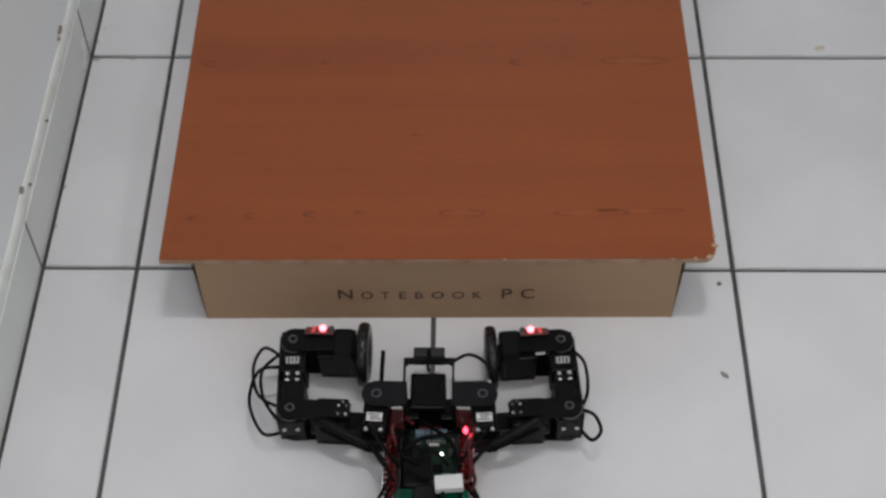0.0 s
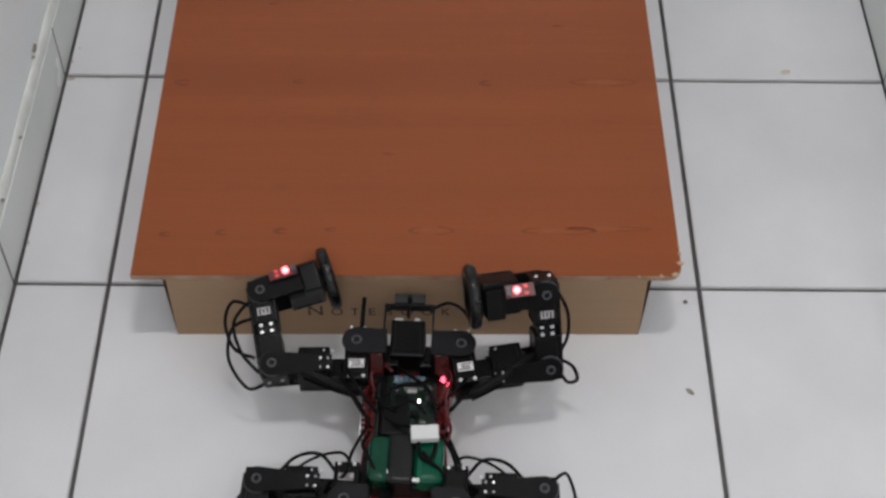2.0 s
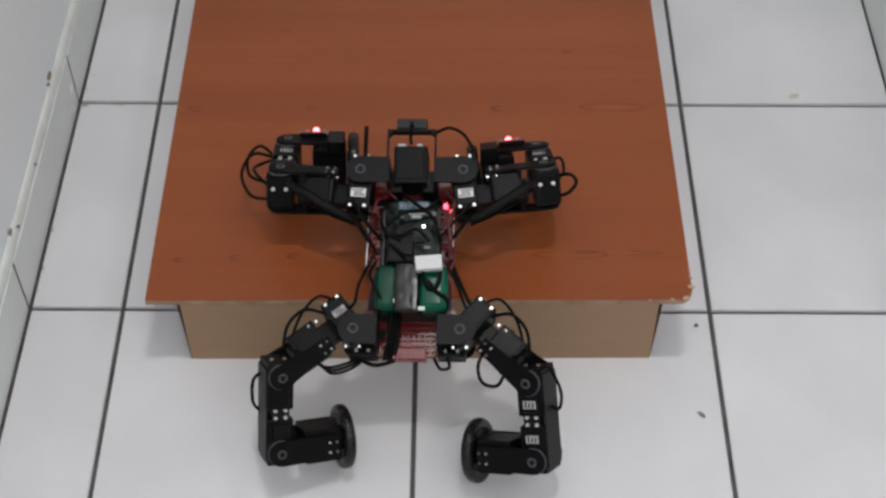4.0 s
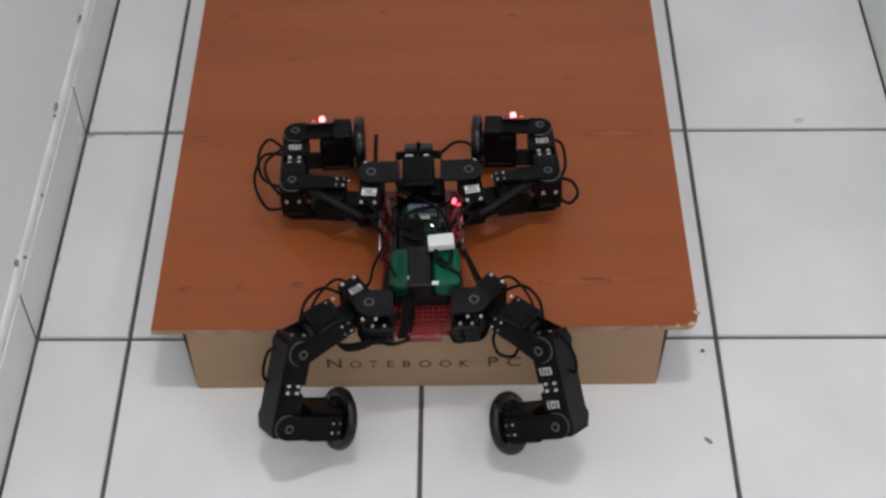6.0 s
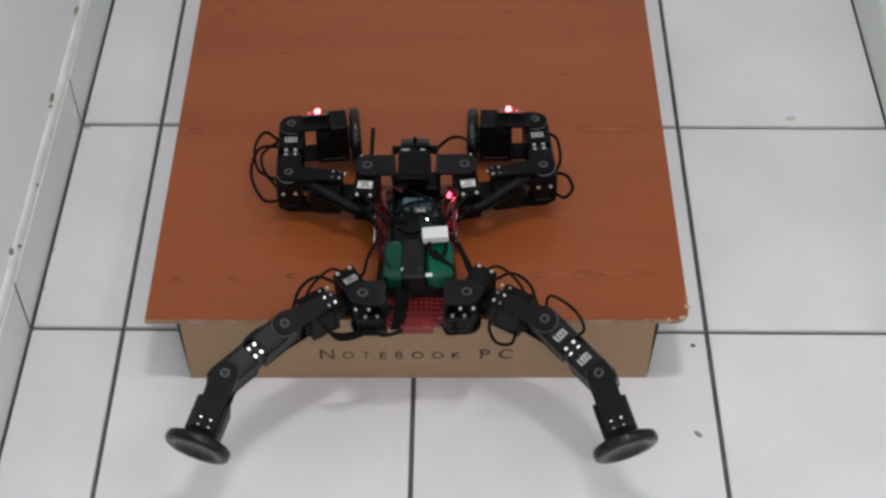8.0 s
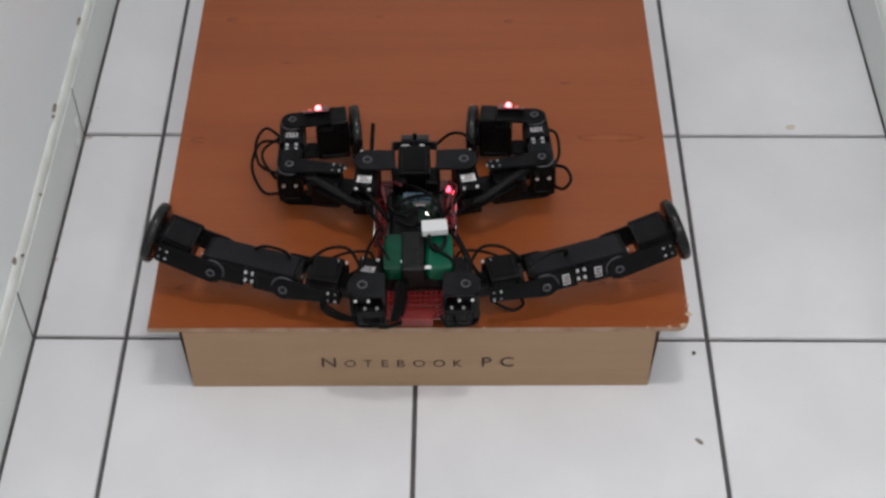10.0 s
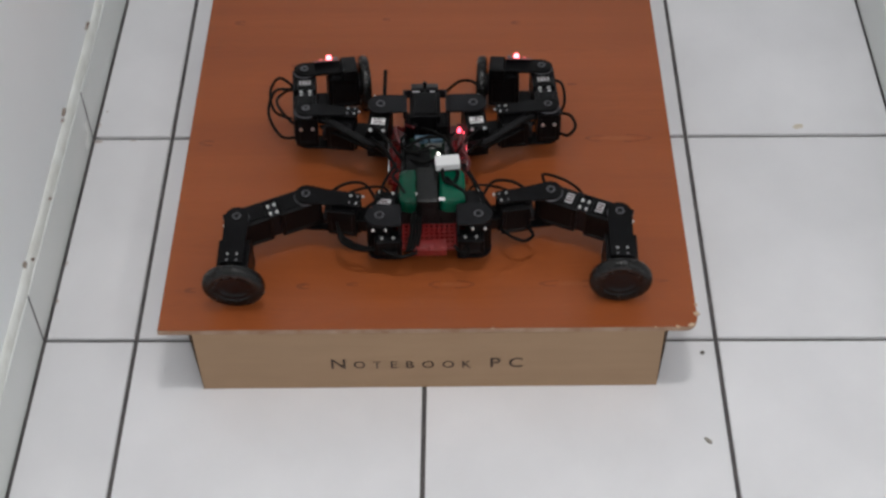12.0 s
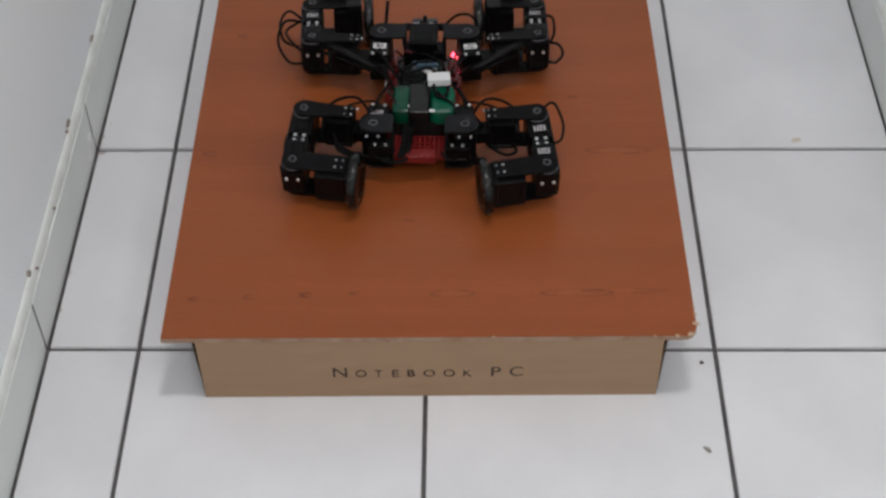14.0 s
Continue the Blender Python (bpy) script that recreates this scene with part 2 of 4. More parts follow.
def tab(x0, w0, x1, r, steps=10):
    """Outline of a bracket cheek: straight end of half-width w0 at x0, rounded end of radius r about x1."""
    s = 1 if x1 > x0 else -1
    arc = [(x1 + s * r * math.sin(a), -s * r * math.cos(a)) for a in (math.pi * k / steps for k in range(steps + 1))]
    return [(x0, -s * w0)] + arc + [(x0, s * w0)]


def hose(bm, points, r, sides=7, steps=6):
    """A round cable along a smooth line through the points."""
    ps = [Vector(p) for p in points]
    line = []
    for i in range(len(ps) - 1):
        a, b, c, d = ps[max(i - 1, 0)], ps[i], ps[i + 1], ps[min(i + 2, len(ps) - 1)]
        for k in range(steps):
            t = k / steps
            line.append(0.5 * (2 * b + (c - a) * t + (2 * a - 5 * b + 4 * c - d) * t * t + (3 * b - a - 3 * c + d) * t ** 3))
    line.append(ps[-1])
    side, rows = Vector((0.31, 0.52, 0.80)), []
    for i, p in enumerate(line):
        along = (line[min(i + 1, len(line) - 1)] - line[max(i - 1, 0)]).normalized()
        side = (side - along * side.dot(along)).normalized()
        up = along.cross(side)
        rows.append([bm.verts.new(p + r * (side * math.cos(a) + up * math.sin(a))) for a in (2 * math.pi * k / sides for k in range(sides))])
    for p, q in zip(rows, rows[1:]):
        for k in range(sides):
            bm.faces.new((p[k], p[(k + 1) % sides], q[(k + 1) % sides], q[k]))
    bm.faces.new(rows[0][::-1])
    bm.faces.new(rows[-1])
    return bm


def thing(name, label, category, m=None, group=""):
    e = new(name)
    e.empty_display_size = 0.05
    if m:
        e.matrix_basis = m
    return tagged(e, label, category, group)


# ---- the setting ----
X_LEFT, X_RIGHT, X_FAR, Y_BACK, Y_REAR, H = -0.393, 0.541, 2.30, 1.503, -2.70, 2.60
JOINT = 0.0048


def build_room():
    bm = bmesh.new()
    box(bm, ((X_LEFT + X_FAR) / 2, (Y_BACK + Y_REAR) / 2, -0.054), (X_FAR - X_LEFT + 0.4, Y_BACK - Y_REAR + 0.4, 0.10))
    floor = tagged(part("floor", bm, M_GROUT), "white glazed floor tiles with dark grey grout", "floor", kind="structure")
    for name, c, s in (("wall_west", (X_LEFT - 0.067, (Y_BACK + Y_REAR) / 2, H / 2 - 0.005), (0.12, Y_BACK - Y_REAR + 0.24, H)),
                       ("wall_east", (X_FAR + 0.067, (Y_BACK + Y_REAR) / 2, H / 2 - 0.005), (0.12, Y_BACK - Y_REAR + 0.24, H)),
                       ("wall_north", ((X_LEFT + X_FAR) / 2, Y_BACK + 0.067, H / 2 - 0.005), (X_FAR - X_LEFT + 0.013, 0.12, H)),
                       ("wall_south", ((X_LEFT + X_FAR) / 2, Y_REAR - 0.067, H / 2 - 0.005), (X_FAR - X_LEFT + 0.013, 0.12, H))):
        bm = bmesh.new()
        box(bm, c, s)
        tagged(part(name, bm, M_WALL), "pale grey-white painted wall", "wall", kind="structure")
    # unseen top is made low so the east lamp reaches the west wall
    bm = bmesh.new()
    box(bm, (X_RIGHT + 0.067, Y_REAR / 2 - 0.002, 0.085), (0.12, -Y_REAR + 0.002, 0.18), 0.004)
    tagged(part("wall_low", bm, M_WALL), "pale wall beside the tiles, made low to let light over", "wall", kind="structure")
    # only the foot is in view; full height is added to block the east lamp
    bm = bmesh.new()
    box(bm, (X_RIGHT + 0.067, Y_BACK / 2 + 0.002, H / 2 - 0.005), (0.12, Y_BACK, H))
    tagged(part("wall_raised_for_shade", bm, M_WALL), "pale painted wall, its unseen height added to shade the tiles", "wall", kind="structure")
    bm = bmesh.new()
    box(bm, ((X_LEFT + X_FAR) / 2, (Y_BACK + Y_REAR) / 2, H + 0.05), (X_FAR - X_LEFT + 0.3, Y_BACK - Y_REAR + 0.3, 0.10))
    tagged(part("ceiling", bm, M_CEIL), "plain white ceiling", "ceiling", kind="structure")
    return floor


def build_skirting(name, x, side, y0, y1):
    """A row of skirting tiles along a side wall, with a filler bead on top; side: where the room lies."""
    strip = new(name)
    tagged(strip, "glazed skirting tiles under a chipped filler bead", "skirting", kind="structure")
    y = math.floor(y0 / 0.3) * 0.3
    while y < y1 - 0.01:
        a, b = max(y, y0) + 0.0021, min(y + 0.3, y1) - 0.0021
        bm = bmesh.new()
        box(bm, (x - side * 0.0035, (a + b) / 2, 0.036), (0.007, b - a, 0.070), 0.0008)
        part("skirting_tile", bm, M_SKIRT, strip)
        y += 0.3
    bm = bmesh.new()
    box(bm, (x - side * 0.0035, (y0 + y1) / 2, 0.036), (0.0062, y1 - y0, 0.069))
    part("joint_mortar", bm, M_GROUT, strip, "dark joint mortar")
    rnd = random.Random(5)
    bm = bmesh.new()
    n, prof, rows = 120, 6, []
    for i in range(n + 1):
        yy = y0 + (y1 - y0) * i / n
        w, h = 0.0060 + rnd.uniform(-0.0010, 0.0008), 0.012 + rnd.uniform(-0.0026, 0.0026)
        rows.append([bm.verts.new((x - side * (0.007 - w * math.cos(math.pi / 2 * k / prof)), yy, 0.0705 + h * math.sin(math.pi / 2 * k / prof))) for k in range(prof + 1)])
    for p, q in zip(rows, rows[1:]):
        for k in range(prof):
            bm.faces.new((p[k], p[k + 1], q[k + 1], q[k]) if side < 0 else (p[k], q[k], q[k + 1], p[k + 1]))
    part("filler_bead", bm, M_CAULK, strip, "cream filler bead", smooth=True)
    return strip


def build_chips(strip):
    """Brown chips where the filler has broken away."""
    for y, z, ry, rz in ((0.028, 0.086, 0.0055, 0.0036), (0.040, 0.081, 0.0025, 0.0016), (0.247, 0.091, 0.006, 0.0024), (0.128, 0.078, 0.002, 0.0015), (0.236, 0.088, 0.003, 0.0014), (0.395, 0.090, 0.010, 0.0012)):
        rnd = random.Random(int(y * 1000))
        bm = bmesh.new()
        pts = [(ry * math.cos(a) * rnd.uniform(0.5, 1.1), rz * math.sin(a) * rnd.uniform(0.6, 1.2)) for a in (2 * math.pi * k / 11 for k in range(11))]
        slab(bm, pts, -0.0015, 0.0012)
        bm.transform(Matrix.Translation((X_LEFT - 0.0055 if z > 0.083 else X_LEFT - 0.0008, y, z)) @ Matrix.Rotation(radians(90), 4, "Y") @ Matrix.Rotation(radians(90), 4, "Z"))
        part("chip", bm, M_RUST, strip, "brown chipped spot")


def build_lamp_fitting(x, y, length, turned=0):
    lamp = thing("ceiling_lamp", "white ceiling strip lamp out of view, with a frosted diffuser", "lamp", pose(x, y, 2.60, 0, 0, turned), "ceiling lamps")
    bm = bmesh.new()
    box(bm, (0, 0, -0.02), (length + 0.06, 0.13, 0.04), 0.006)
    part("housing", bm, M_WHITE, lamp)
    bm = bmesh.new()
    box(bm, (0, 0, -0.056), (length, 0.10, 0.03), 0.01)
    part("diffuser", bm, M_TUBE, lamp, "glowing frosted diffuser")


floor = build_room()
skirt_west = build_skirting("skirting_west", X_LEFT, 1, Y_REAR, Y_BACK)
build_chips(skirt_west)
build_skirting("skirting_east", X_RIGHT, -1, Y_REAR, Y_BACK)
build_lamp_fitting(0.14, -0.12, 0.30)
build_lamp_fitting(1.60, -0.75, 1.20, 90)
# fitting made up to go with the added rear fill lamp
build_lamp_fitting(0.50, -1.85, 1.16)


# ---- box and board ----
BOX_H, BOARD_T = 0.0875, 0.0065


def letter(ch, x0, x1, z0, z1, parent):
    cu = bpy.data.curves.new("letter", "FONT")
    cu.body, cu.offset = ch, 0.004
    tmp = new("letter_curve", cu)
    me = bpy.data.meshes.new_from_object(tmp.evaluated_get(bpy.context.evaluated_depsgraph_get()))
    bpy.data.objects.remove(tmp)
    bm = bmesh.new()
    bm.from_mesh(me)
    bpy.data.meshes.remove(me)
    xs, ys = [v.co.x for v in bm.verts], [v.co.y for v in bm.verts]
    for v in bm.verts:
        v.co = ((v.co.x - min(xs)) / (max(xs) - min(xs)) * (x1 - x0) + x0, -0.0006, (v.co.y - min(ys)) / (max(ys) - min(ys)) * (z1 - z0) + z0)
    return part("letter", bm, M_INK, parent)


def build_carton():
    """Origin: the middle of the front panel's foot."""
    carton = thing("cardboard_box", "brown cardboard carton with printed lettering under a board", "box", pose(0.0063, -0.0602, 0.0, 0, 0, 0.51))
    w, d = 0.4526, 0.36
    bm = bmesh.new()
    box(bm, (0, d / 2 + 0.006, BOX_H / 2), (w - 0.002, d, BOX_H), 0.0012)
    part("carton_body", bm, M_CARD, carton)
    bm = bmesh.new()
    box(bm, (0, 0.0022, BOX_H / 2 - 0.0005), (w, 0.0044, BOX_H - 0.001), 0.0010)
    front = part("front_panel", bm, M_CARD, carton)
    # flaps carry the shade of the open tuck gap in their colour
    for s in (-1, 1):
        bm = bmesh.new()
        slab(bm, [(s * (w / 2 + 0.0012), 0.002), (s * (w / 2 + 0.0042), BOX_H - 0.001), (s * (w / 2 - 0.002), BOX_H - 0.001), (s * (w / 2 - 0.002), 0.002)][::s], -0.004, 0.05)
        bm.transform(Matrix.Translation((0, 0.054, 0)) @ Matrix.Rotation(radians(90), 4, "X"))
        part("side_flap", bm, M_CARDGAP, carton, "side flap coloured dark for the shaded gap")
    spans = (("N", 292, 338, 1), ("O", 365, 402, 0), ("T", 428, 453, 0), ("E", 485, 507, 0), ("B", 535, 560, 0), ("O", 587, 625, 0),
             ("O", 652, 690, 0), ("K", 717, 745, 0), ("P", 808, 840, 1), ("C", 868, 912, 1))
    for ch, a, b, big in spans:
        x0, x1 = (-0.0895 + (c - 292) * 0.0003025 - 0.0063 for c in (a, b))
        letter(ch, x0, x1, 0.0325, 0.0475 if big else 0.0435, front)
    return carton


def build_board():
    """Origin: the middle of the front edge on the underside."""
    board = thing("wooden_board", "red-brown wood laminate board with worn front corner", "board", pose(0.0060, -0.0606, BOX_H, 0, 0, 0.45))
    w, length, r = 0.516, 0.645, 0.013
    arc = [(w / 2 - r + r * math.sin(a), r - r * math.cos(a)) for a in (math.pi / 2 * k / 6 for k in range(7))]
    outline = [(-w / 2, 0.0)] + arc + [(w / 2, length), (-w / 2, length)]
    bm = bmesh.new()
    slab(bm, outline, 0.0, BOARD_T - 0.0008)
    part("core", bm, M_EDGE, board, "worn pale brown edge")
    bm = bmesh.new()
    slab(bm, [(x * 0.9988, y + (0.0004 if y < 0.1 else -0.0004)) for x, y in outline], BOARD_T - 0.0008, BOARD_T, 0.0003)
    top = part("laminate", bm, M_WOOD, board)
    rnd = random.Random(11)
    # small hooked knots, and long eyes with a pale core between two of them
    for x, y, a, b in ((-0.231, 0.050, 7, 2.4), (-0.177, 0.052, 7, 3.0), (-0.121, 0.054, 8, 3.0), (-0.073, 0.056, 7, 2.0), (-0.237, 0.256, 10, 3.6), (-0.115, 0.258, 8, 2.6),
                       (0.080, 0.256, 8, 3.4), (-0.22, 0.456, 8, 3), (0.10, 0.452, 7, 2.4), (-0.05, 0.46, 6, 2), (-0.02, 0.155, 7, 1.4), (0.16, 0.345, 8, 1.5), (-0.15, 0.38, 7, 1.4)):
        bm = bmesh.new()
        ends = [(t, 0.001 * a * math.cos(t), 0.0013 * b * math.sin(t)) for t in (math.radians(60 + 20 * k) for k in range(13))]
        slab(bm, [(px, py) for t, px, py in ends] + [(px + 0.001 * (2.2 + 4.2 * math.sin((t - 1.05) * 0.75)) * rnd.uniform(0.7, 1.1), py * 0.45) for t, px, py in ends[::-1]], 0.0, 0.00012)
        bm.transform(Matrix.Translation((x, y, BOARD_T)) @ Matrix.Rotation(rnd.uniform(-0.12, 0.12), 4, "Z"))
        part("knot", bm, M_KNOT, top)
    for x0, x1, y, b in ((0.000, 0.046, 0.055, 5.4), (0.108, 0.182, 0.055, 5.0), (0.150, 0.236, 0.0575, 3.0), (0.166, 0.238, 0.258, 6.0)):
        cx, a = (x0 + x1) / 2, (x1 - x0) / 2
        for k in range(9):
            if k in (2, 6):
                continue
            bm = bmesh.new()
            steps = [math.radians(40 * k + 5 * q) for q in range(8)]
            thick = 1.0 - 0.45 * abs(math.sin(math.radians(40 * k + 17)))
            slab(bm, [(cx + a * math.cos(t), y + 0.001 * b * math.sin(t)) for t in steps] + [(cx + (a - 0.005 * thick) * math.cos(t), y + 0.001 * (b - 2.1 * thick) * math.sin(t)) for t in steps[::-1]], 0.0, 0.00012)
            bm.transform(Matrix.Translation((0, 0, BOARD_T)))
            part("knot", bm, M_KNOT, top)
        bm = bmesh.new()
        slab(bm, [(cx + 0.55 * a * math.cos(t) * rnd.uniform(0.8, 1.05), y + 0.00055 * b * math.sin(t) * rnd.uniform(0.7, 1.1)) for t in (2 * math.pi * q / 14 for q in range(14))], 0.0, 0.00012)
        bm.transform(Matrix.Translation((0, 0, BOARD_T)))
        part("knot_core", bm, M_SAP, top)
    for k, (x, y, s) in enumerate(((0.2575, 0.016, 3.2), (0.2572, 0.027, 2.2), (0.251, 0.0022, 3.0), (0.238, 0.0004, 2.4), (0.2578, 0.036, 1.6), (0.217, 0.0002, 1.4), (0.062, 0.0002, 1.2))):
        bm = bmesh.new()
        pts = [(0.001 * s * math.cos(t) * rnd.uniform(0.4, 0.9), 0.001 * s * math.sin(t) * rnd.uniform(0.5, 1.3)) for t in (2 * math.pi * q / 9 for q in range(9))]
        slab(bm, pts, -0.0012, 0.0002)
        bm.transform(Matrix.Translation((x, y, BOARD_T)) @ Matrix.Rotation(0 if x < 0.25 else 1.57, 4, "Z"))
        part("edge_chip", bm, M_CHIP, board, "bare fibreboard chip")
    return board


build_carton()
build_board()


def flat_spot(name, x, y, a, b, turn, mat, label, category, h=0.0012, seed=1):
    rnd = random.Random(seed)
    bm = bmesh.new()
    slab(bm, [(a * math.cos(t) * rnd.uniform(0.7, 1.1), b * math.sin(t) * rnd.uniform(0.7, 1.1)) for t in (2 * math.pi * k / 14 for k in range(14))], 0.0, h, h * 0.3)
    ob = part(name, bm, mat)
    ob.matrix_basis = pose(x, y, 0.0002, 0, 0, turn)
    return tagged(ob, label, category)


flat_spot("crumb", 0.283, -0.018, 0.0022, 0.0022, 0, M_DIRT, "small dark crumb lying on the floor tile", "crumb", 0.0015, 3)
flat_spot("dry_leaf", 0.277, -0.125, 0.0055, 0.0022, -45, M_LEAF, "shrivelled grey leaf scrap on the tile", "leaf", 0.0012, 4)
flat_spot("stain", 0.431, 0.314, 0.007, 0.0045, 10, M_STAIN, "pale tan stain on a white tile", "stain", 0.0003, 5)


def build_grime():
    """Brownish grime in the corner of wall, floor and joint."""
    rnd = random.Random(9)
    for x, y, a, b in ((-0.386, 0.294, 0.006, 0.0022), (-0.389, 0.322, 0.0018, 0.0030), (-0.345, 0.2955, 0.004, 0.0012), (-0.384, 0.345, 0.0012, 0.0012), (-0.3885, 0.105, 0.0012, 0.004), (-0.3885, 0.052, 0.0012, 0.003)):
        flat_spot("grime_spot", x, y, a, b, rnd.uniform(-15, 15), M_GRIME, "faint brown grime at the floor joint", "grime", 0.0003, int(a * 1e5 + b * 1e4))


build_grime()


# ---- the robot: lengths in mm, x out along each link, z along its joint axis ----
MM = 0.001
HIP_X, HIP_Y, SIDE_STEP, L_UPPER, L_FORE, L_WRIST = 47.6, 77.7, 17.4, 75.8, 70.6, 63.7
HIP_TOP, JOINT_TOP, WHEEL_R = 24.7, 26.7, 30.0


def screw(x, y, z, parent, flip, axis="z", r=2.1, mat=None):
    bm = bmesh.new()
    rod(bm, (x, y, z), axis, r * 0.88, 1.6, 12, r * 0.7)
    part("screw", bm, mat or M_STEEL, parent, "", MM, flip)


def sticker(x, y, z, sx, sy, parent, flip, mat=None):
    bm = bmesh.new()
    box(bm, (x, y, z), (sx, sy, 0.5), 0.15)
    lab = part("sticker", bm, mat or M_LABEL, parent, "small white printed sticker", MM, flip)
    bm = bmesh.new()
    for k in range(3):
        box(bm, (x + (k - 1) * sx * 0.06, y + (k - 1) * sy * 0.28, z + 0.35), (sx * (0.80, 0.56, 0.70)[k], sy * 0.13, 0.3))
    part("print_bar", bm, M_PRINT, lab, "", MM, flip)


def servo_shell(bm, c, s):
    """A square servo: bevelled case whose end covers stand proud."""
    old = set(bm.faces)
    box(bm, c, s, 2.2)
    ends = [f for f in bm.faces if f not in old and abs(f.normal.z) > 0.99 and f.calc_area() > 0.3 * s[0] * s[1]]
    bmesh.ops.inset_individual(bm, faces=ends, thickness=2.4, depth=0.0)
    bmesh.ops.inset_individual(bm, faces=ends, thickness=0.5, depth=0.9)
    sides = [f for f in bm.faces if f not in old and abs(f.normal.z) < 0.1 and f.calc_area() > 0.3 * min(s[0], s[1]) * s[2]]
    bmesh.ops.inset_individual(bm, faces=sides, thickness=2.6, depth=0.0)
    bmesh.ops.inset_individual(bm, faces=sides, thickness=0.5, depth=-0.8)
    return bm


def cable(points, r, parent, flip, mat=None, name="cable"):
    bm = bmesh.new()
    hose(bm, points, r)
    return part(name, bm, mat or M_CABLE, parent, "", MM, flip, smooth=True)


def horn_ring(z, parent, flip):
    bm = bmesh.new()
    ring(bm, (0, 0, z), "z", 3.5, 0.8, 20, 6)
    part("horn_ring", bm, M_RING, parent, "", MM, flip, smooth=True)
    bm = bmesh.new()
    rod(bm, (0, 0, z - 0.2), "z", 2.4, 1.2, 12)
    part("axle_screw", bm, M_BLACK, parent, "", MM, flip)


def build_shoulder(robot, front, flip):
    """Turns about the hip's upright axis: the yaw servo and, beside it, the roll servo."""
    e = -1 if front else 1
    bm = bmesh.new()
    servo_shell(bm, (0, e * 13, 1), (22, 48, 36))
    ob = part("shoulder_servo", bm, M_BLACK, robot, "black servo at the hip", MM, flip)
    bm = bmesh.new()
    servo_shell(bm, (39, e * SIDE_STEP, 1), (29, 29, 33))
    box(bm, (17, e * SIDE_STEP, -4), (18, 20, 14), 1.5)
    part("roll_servo", bm, M_BLACK, ob, "", MM, flip)
    bm = bmesh.new()
    rod(bm, (55.5, e * SIDE_STEP, 0), "x", 11.5, 5, 24)
    part("roll_horn", bm, M_GREY, ob, "", MM, flip)
    for k in (-1, 1):
        screw(k * 6.5, e * 34.5, 19.6, ob, flip)
        screw(26 + k * 4, e * SIDE_STEP + 10, 17.6, ob, flip, r=1.7)
    if front:
        sticker(0, e * 22, 20.2, 14, 8.5, ob, flip, M_LABEL2)
        sleeve = cable([(66, -16, 12), (50, -25, 18), (28, -36, 15), (8, -42, 8), (-8, -38, 2)], 4.2, ob, flip, M_SLEEVE, "cable_sleeve")
        for k in (-1, 1):
            cable([(62, -18 + k, 4), (46, -30 + 2 * k, 9), (24, -41 + k, 8), (2, -46, 0)], 1.4, sleeve, flip)
    elif flip:
        sticker(0, e * 22, 20.2, 13, 6.5, ob, flip)
    if not front:
        cable([(10, e * 30, 12), (24, e * 42, 20), (44, e * 40, 18), (60, e * 26, 12)], 1.6, ob, flip)
        cable([(-4, e * 36, 8), (6, e * 48, 12), (30, e * 43, 10), (52, e * 28, 6)], 1.4, ob, flip)
    if not front and flip:
        for k in range(3):
            cable([(44 - 2 * k, 2 - 2 * k, 4 - 2 * k), (34 + k, -9 - 3 * k, -4), (8 + 2 * k, -15 - 3 * k, -8 + k), (-24, -10 - 2 * k, 0)], 1.4, ob, flip)
    if not front and not flip:
        cable([(24, 2, -6), (30, -10, -4), (42, -17, -6), (53, -10, -8), (50, 4, -8)], 1.6, ob, flip)
    return ob


def build_elbow(robot, front, flip):
    """Rolls about the upper arm: the forked bracket that holds the knee axis."""
    bm = bmesh.new()
    for z in (22.6, -18.4):
        slab(bm, tab(-53, 6.5, 0, 11.2), z, z + 2.2, 0.5)
    box(bm, (-24, 0, 3.2), (3.5, 20, 40), 0.8)
    box(bm, (-46, 0, 23.2), (16, 15, 2.6), 0.8)
    ob = part("elbow_bracket", bm, M_FORK, robot, "charcoal forked bracket", MM, flip)
    for a in (-1, 1):
        for b in (-1, 1):
            screw(-47 + a * 3.4, b * 4.2, 25.2, ob, flip, r=1.4, mat=M_DULL if (a + b) == 0 else M_STEEL)
    horn_ring(25.6, ob, flip)
    return ob


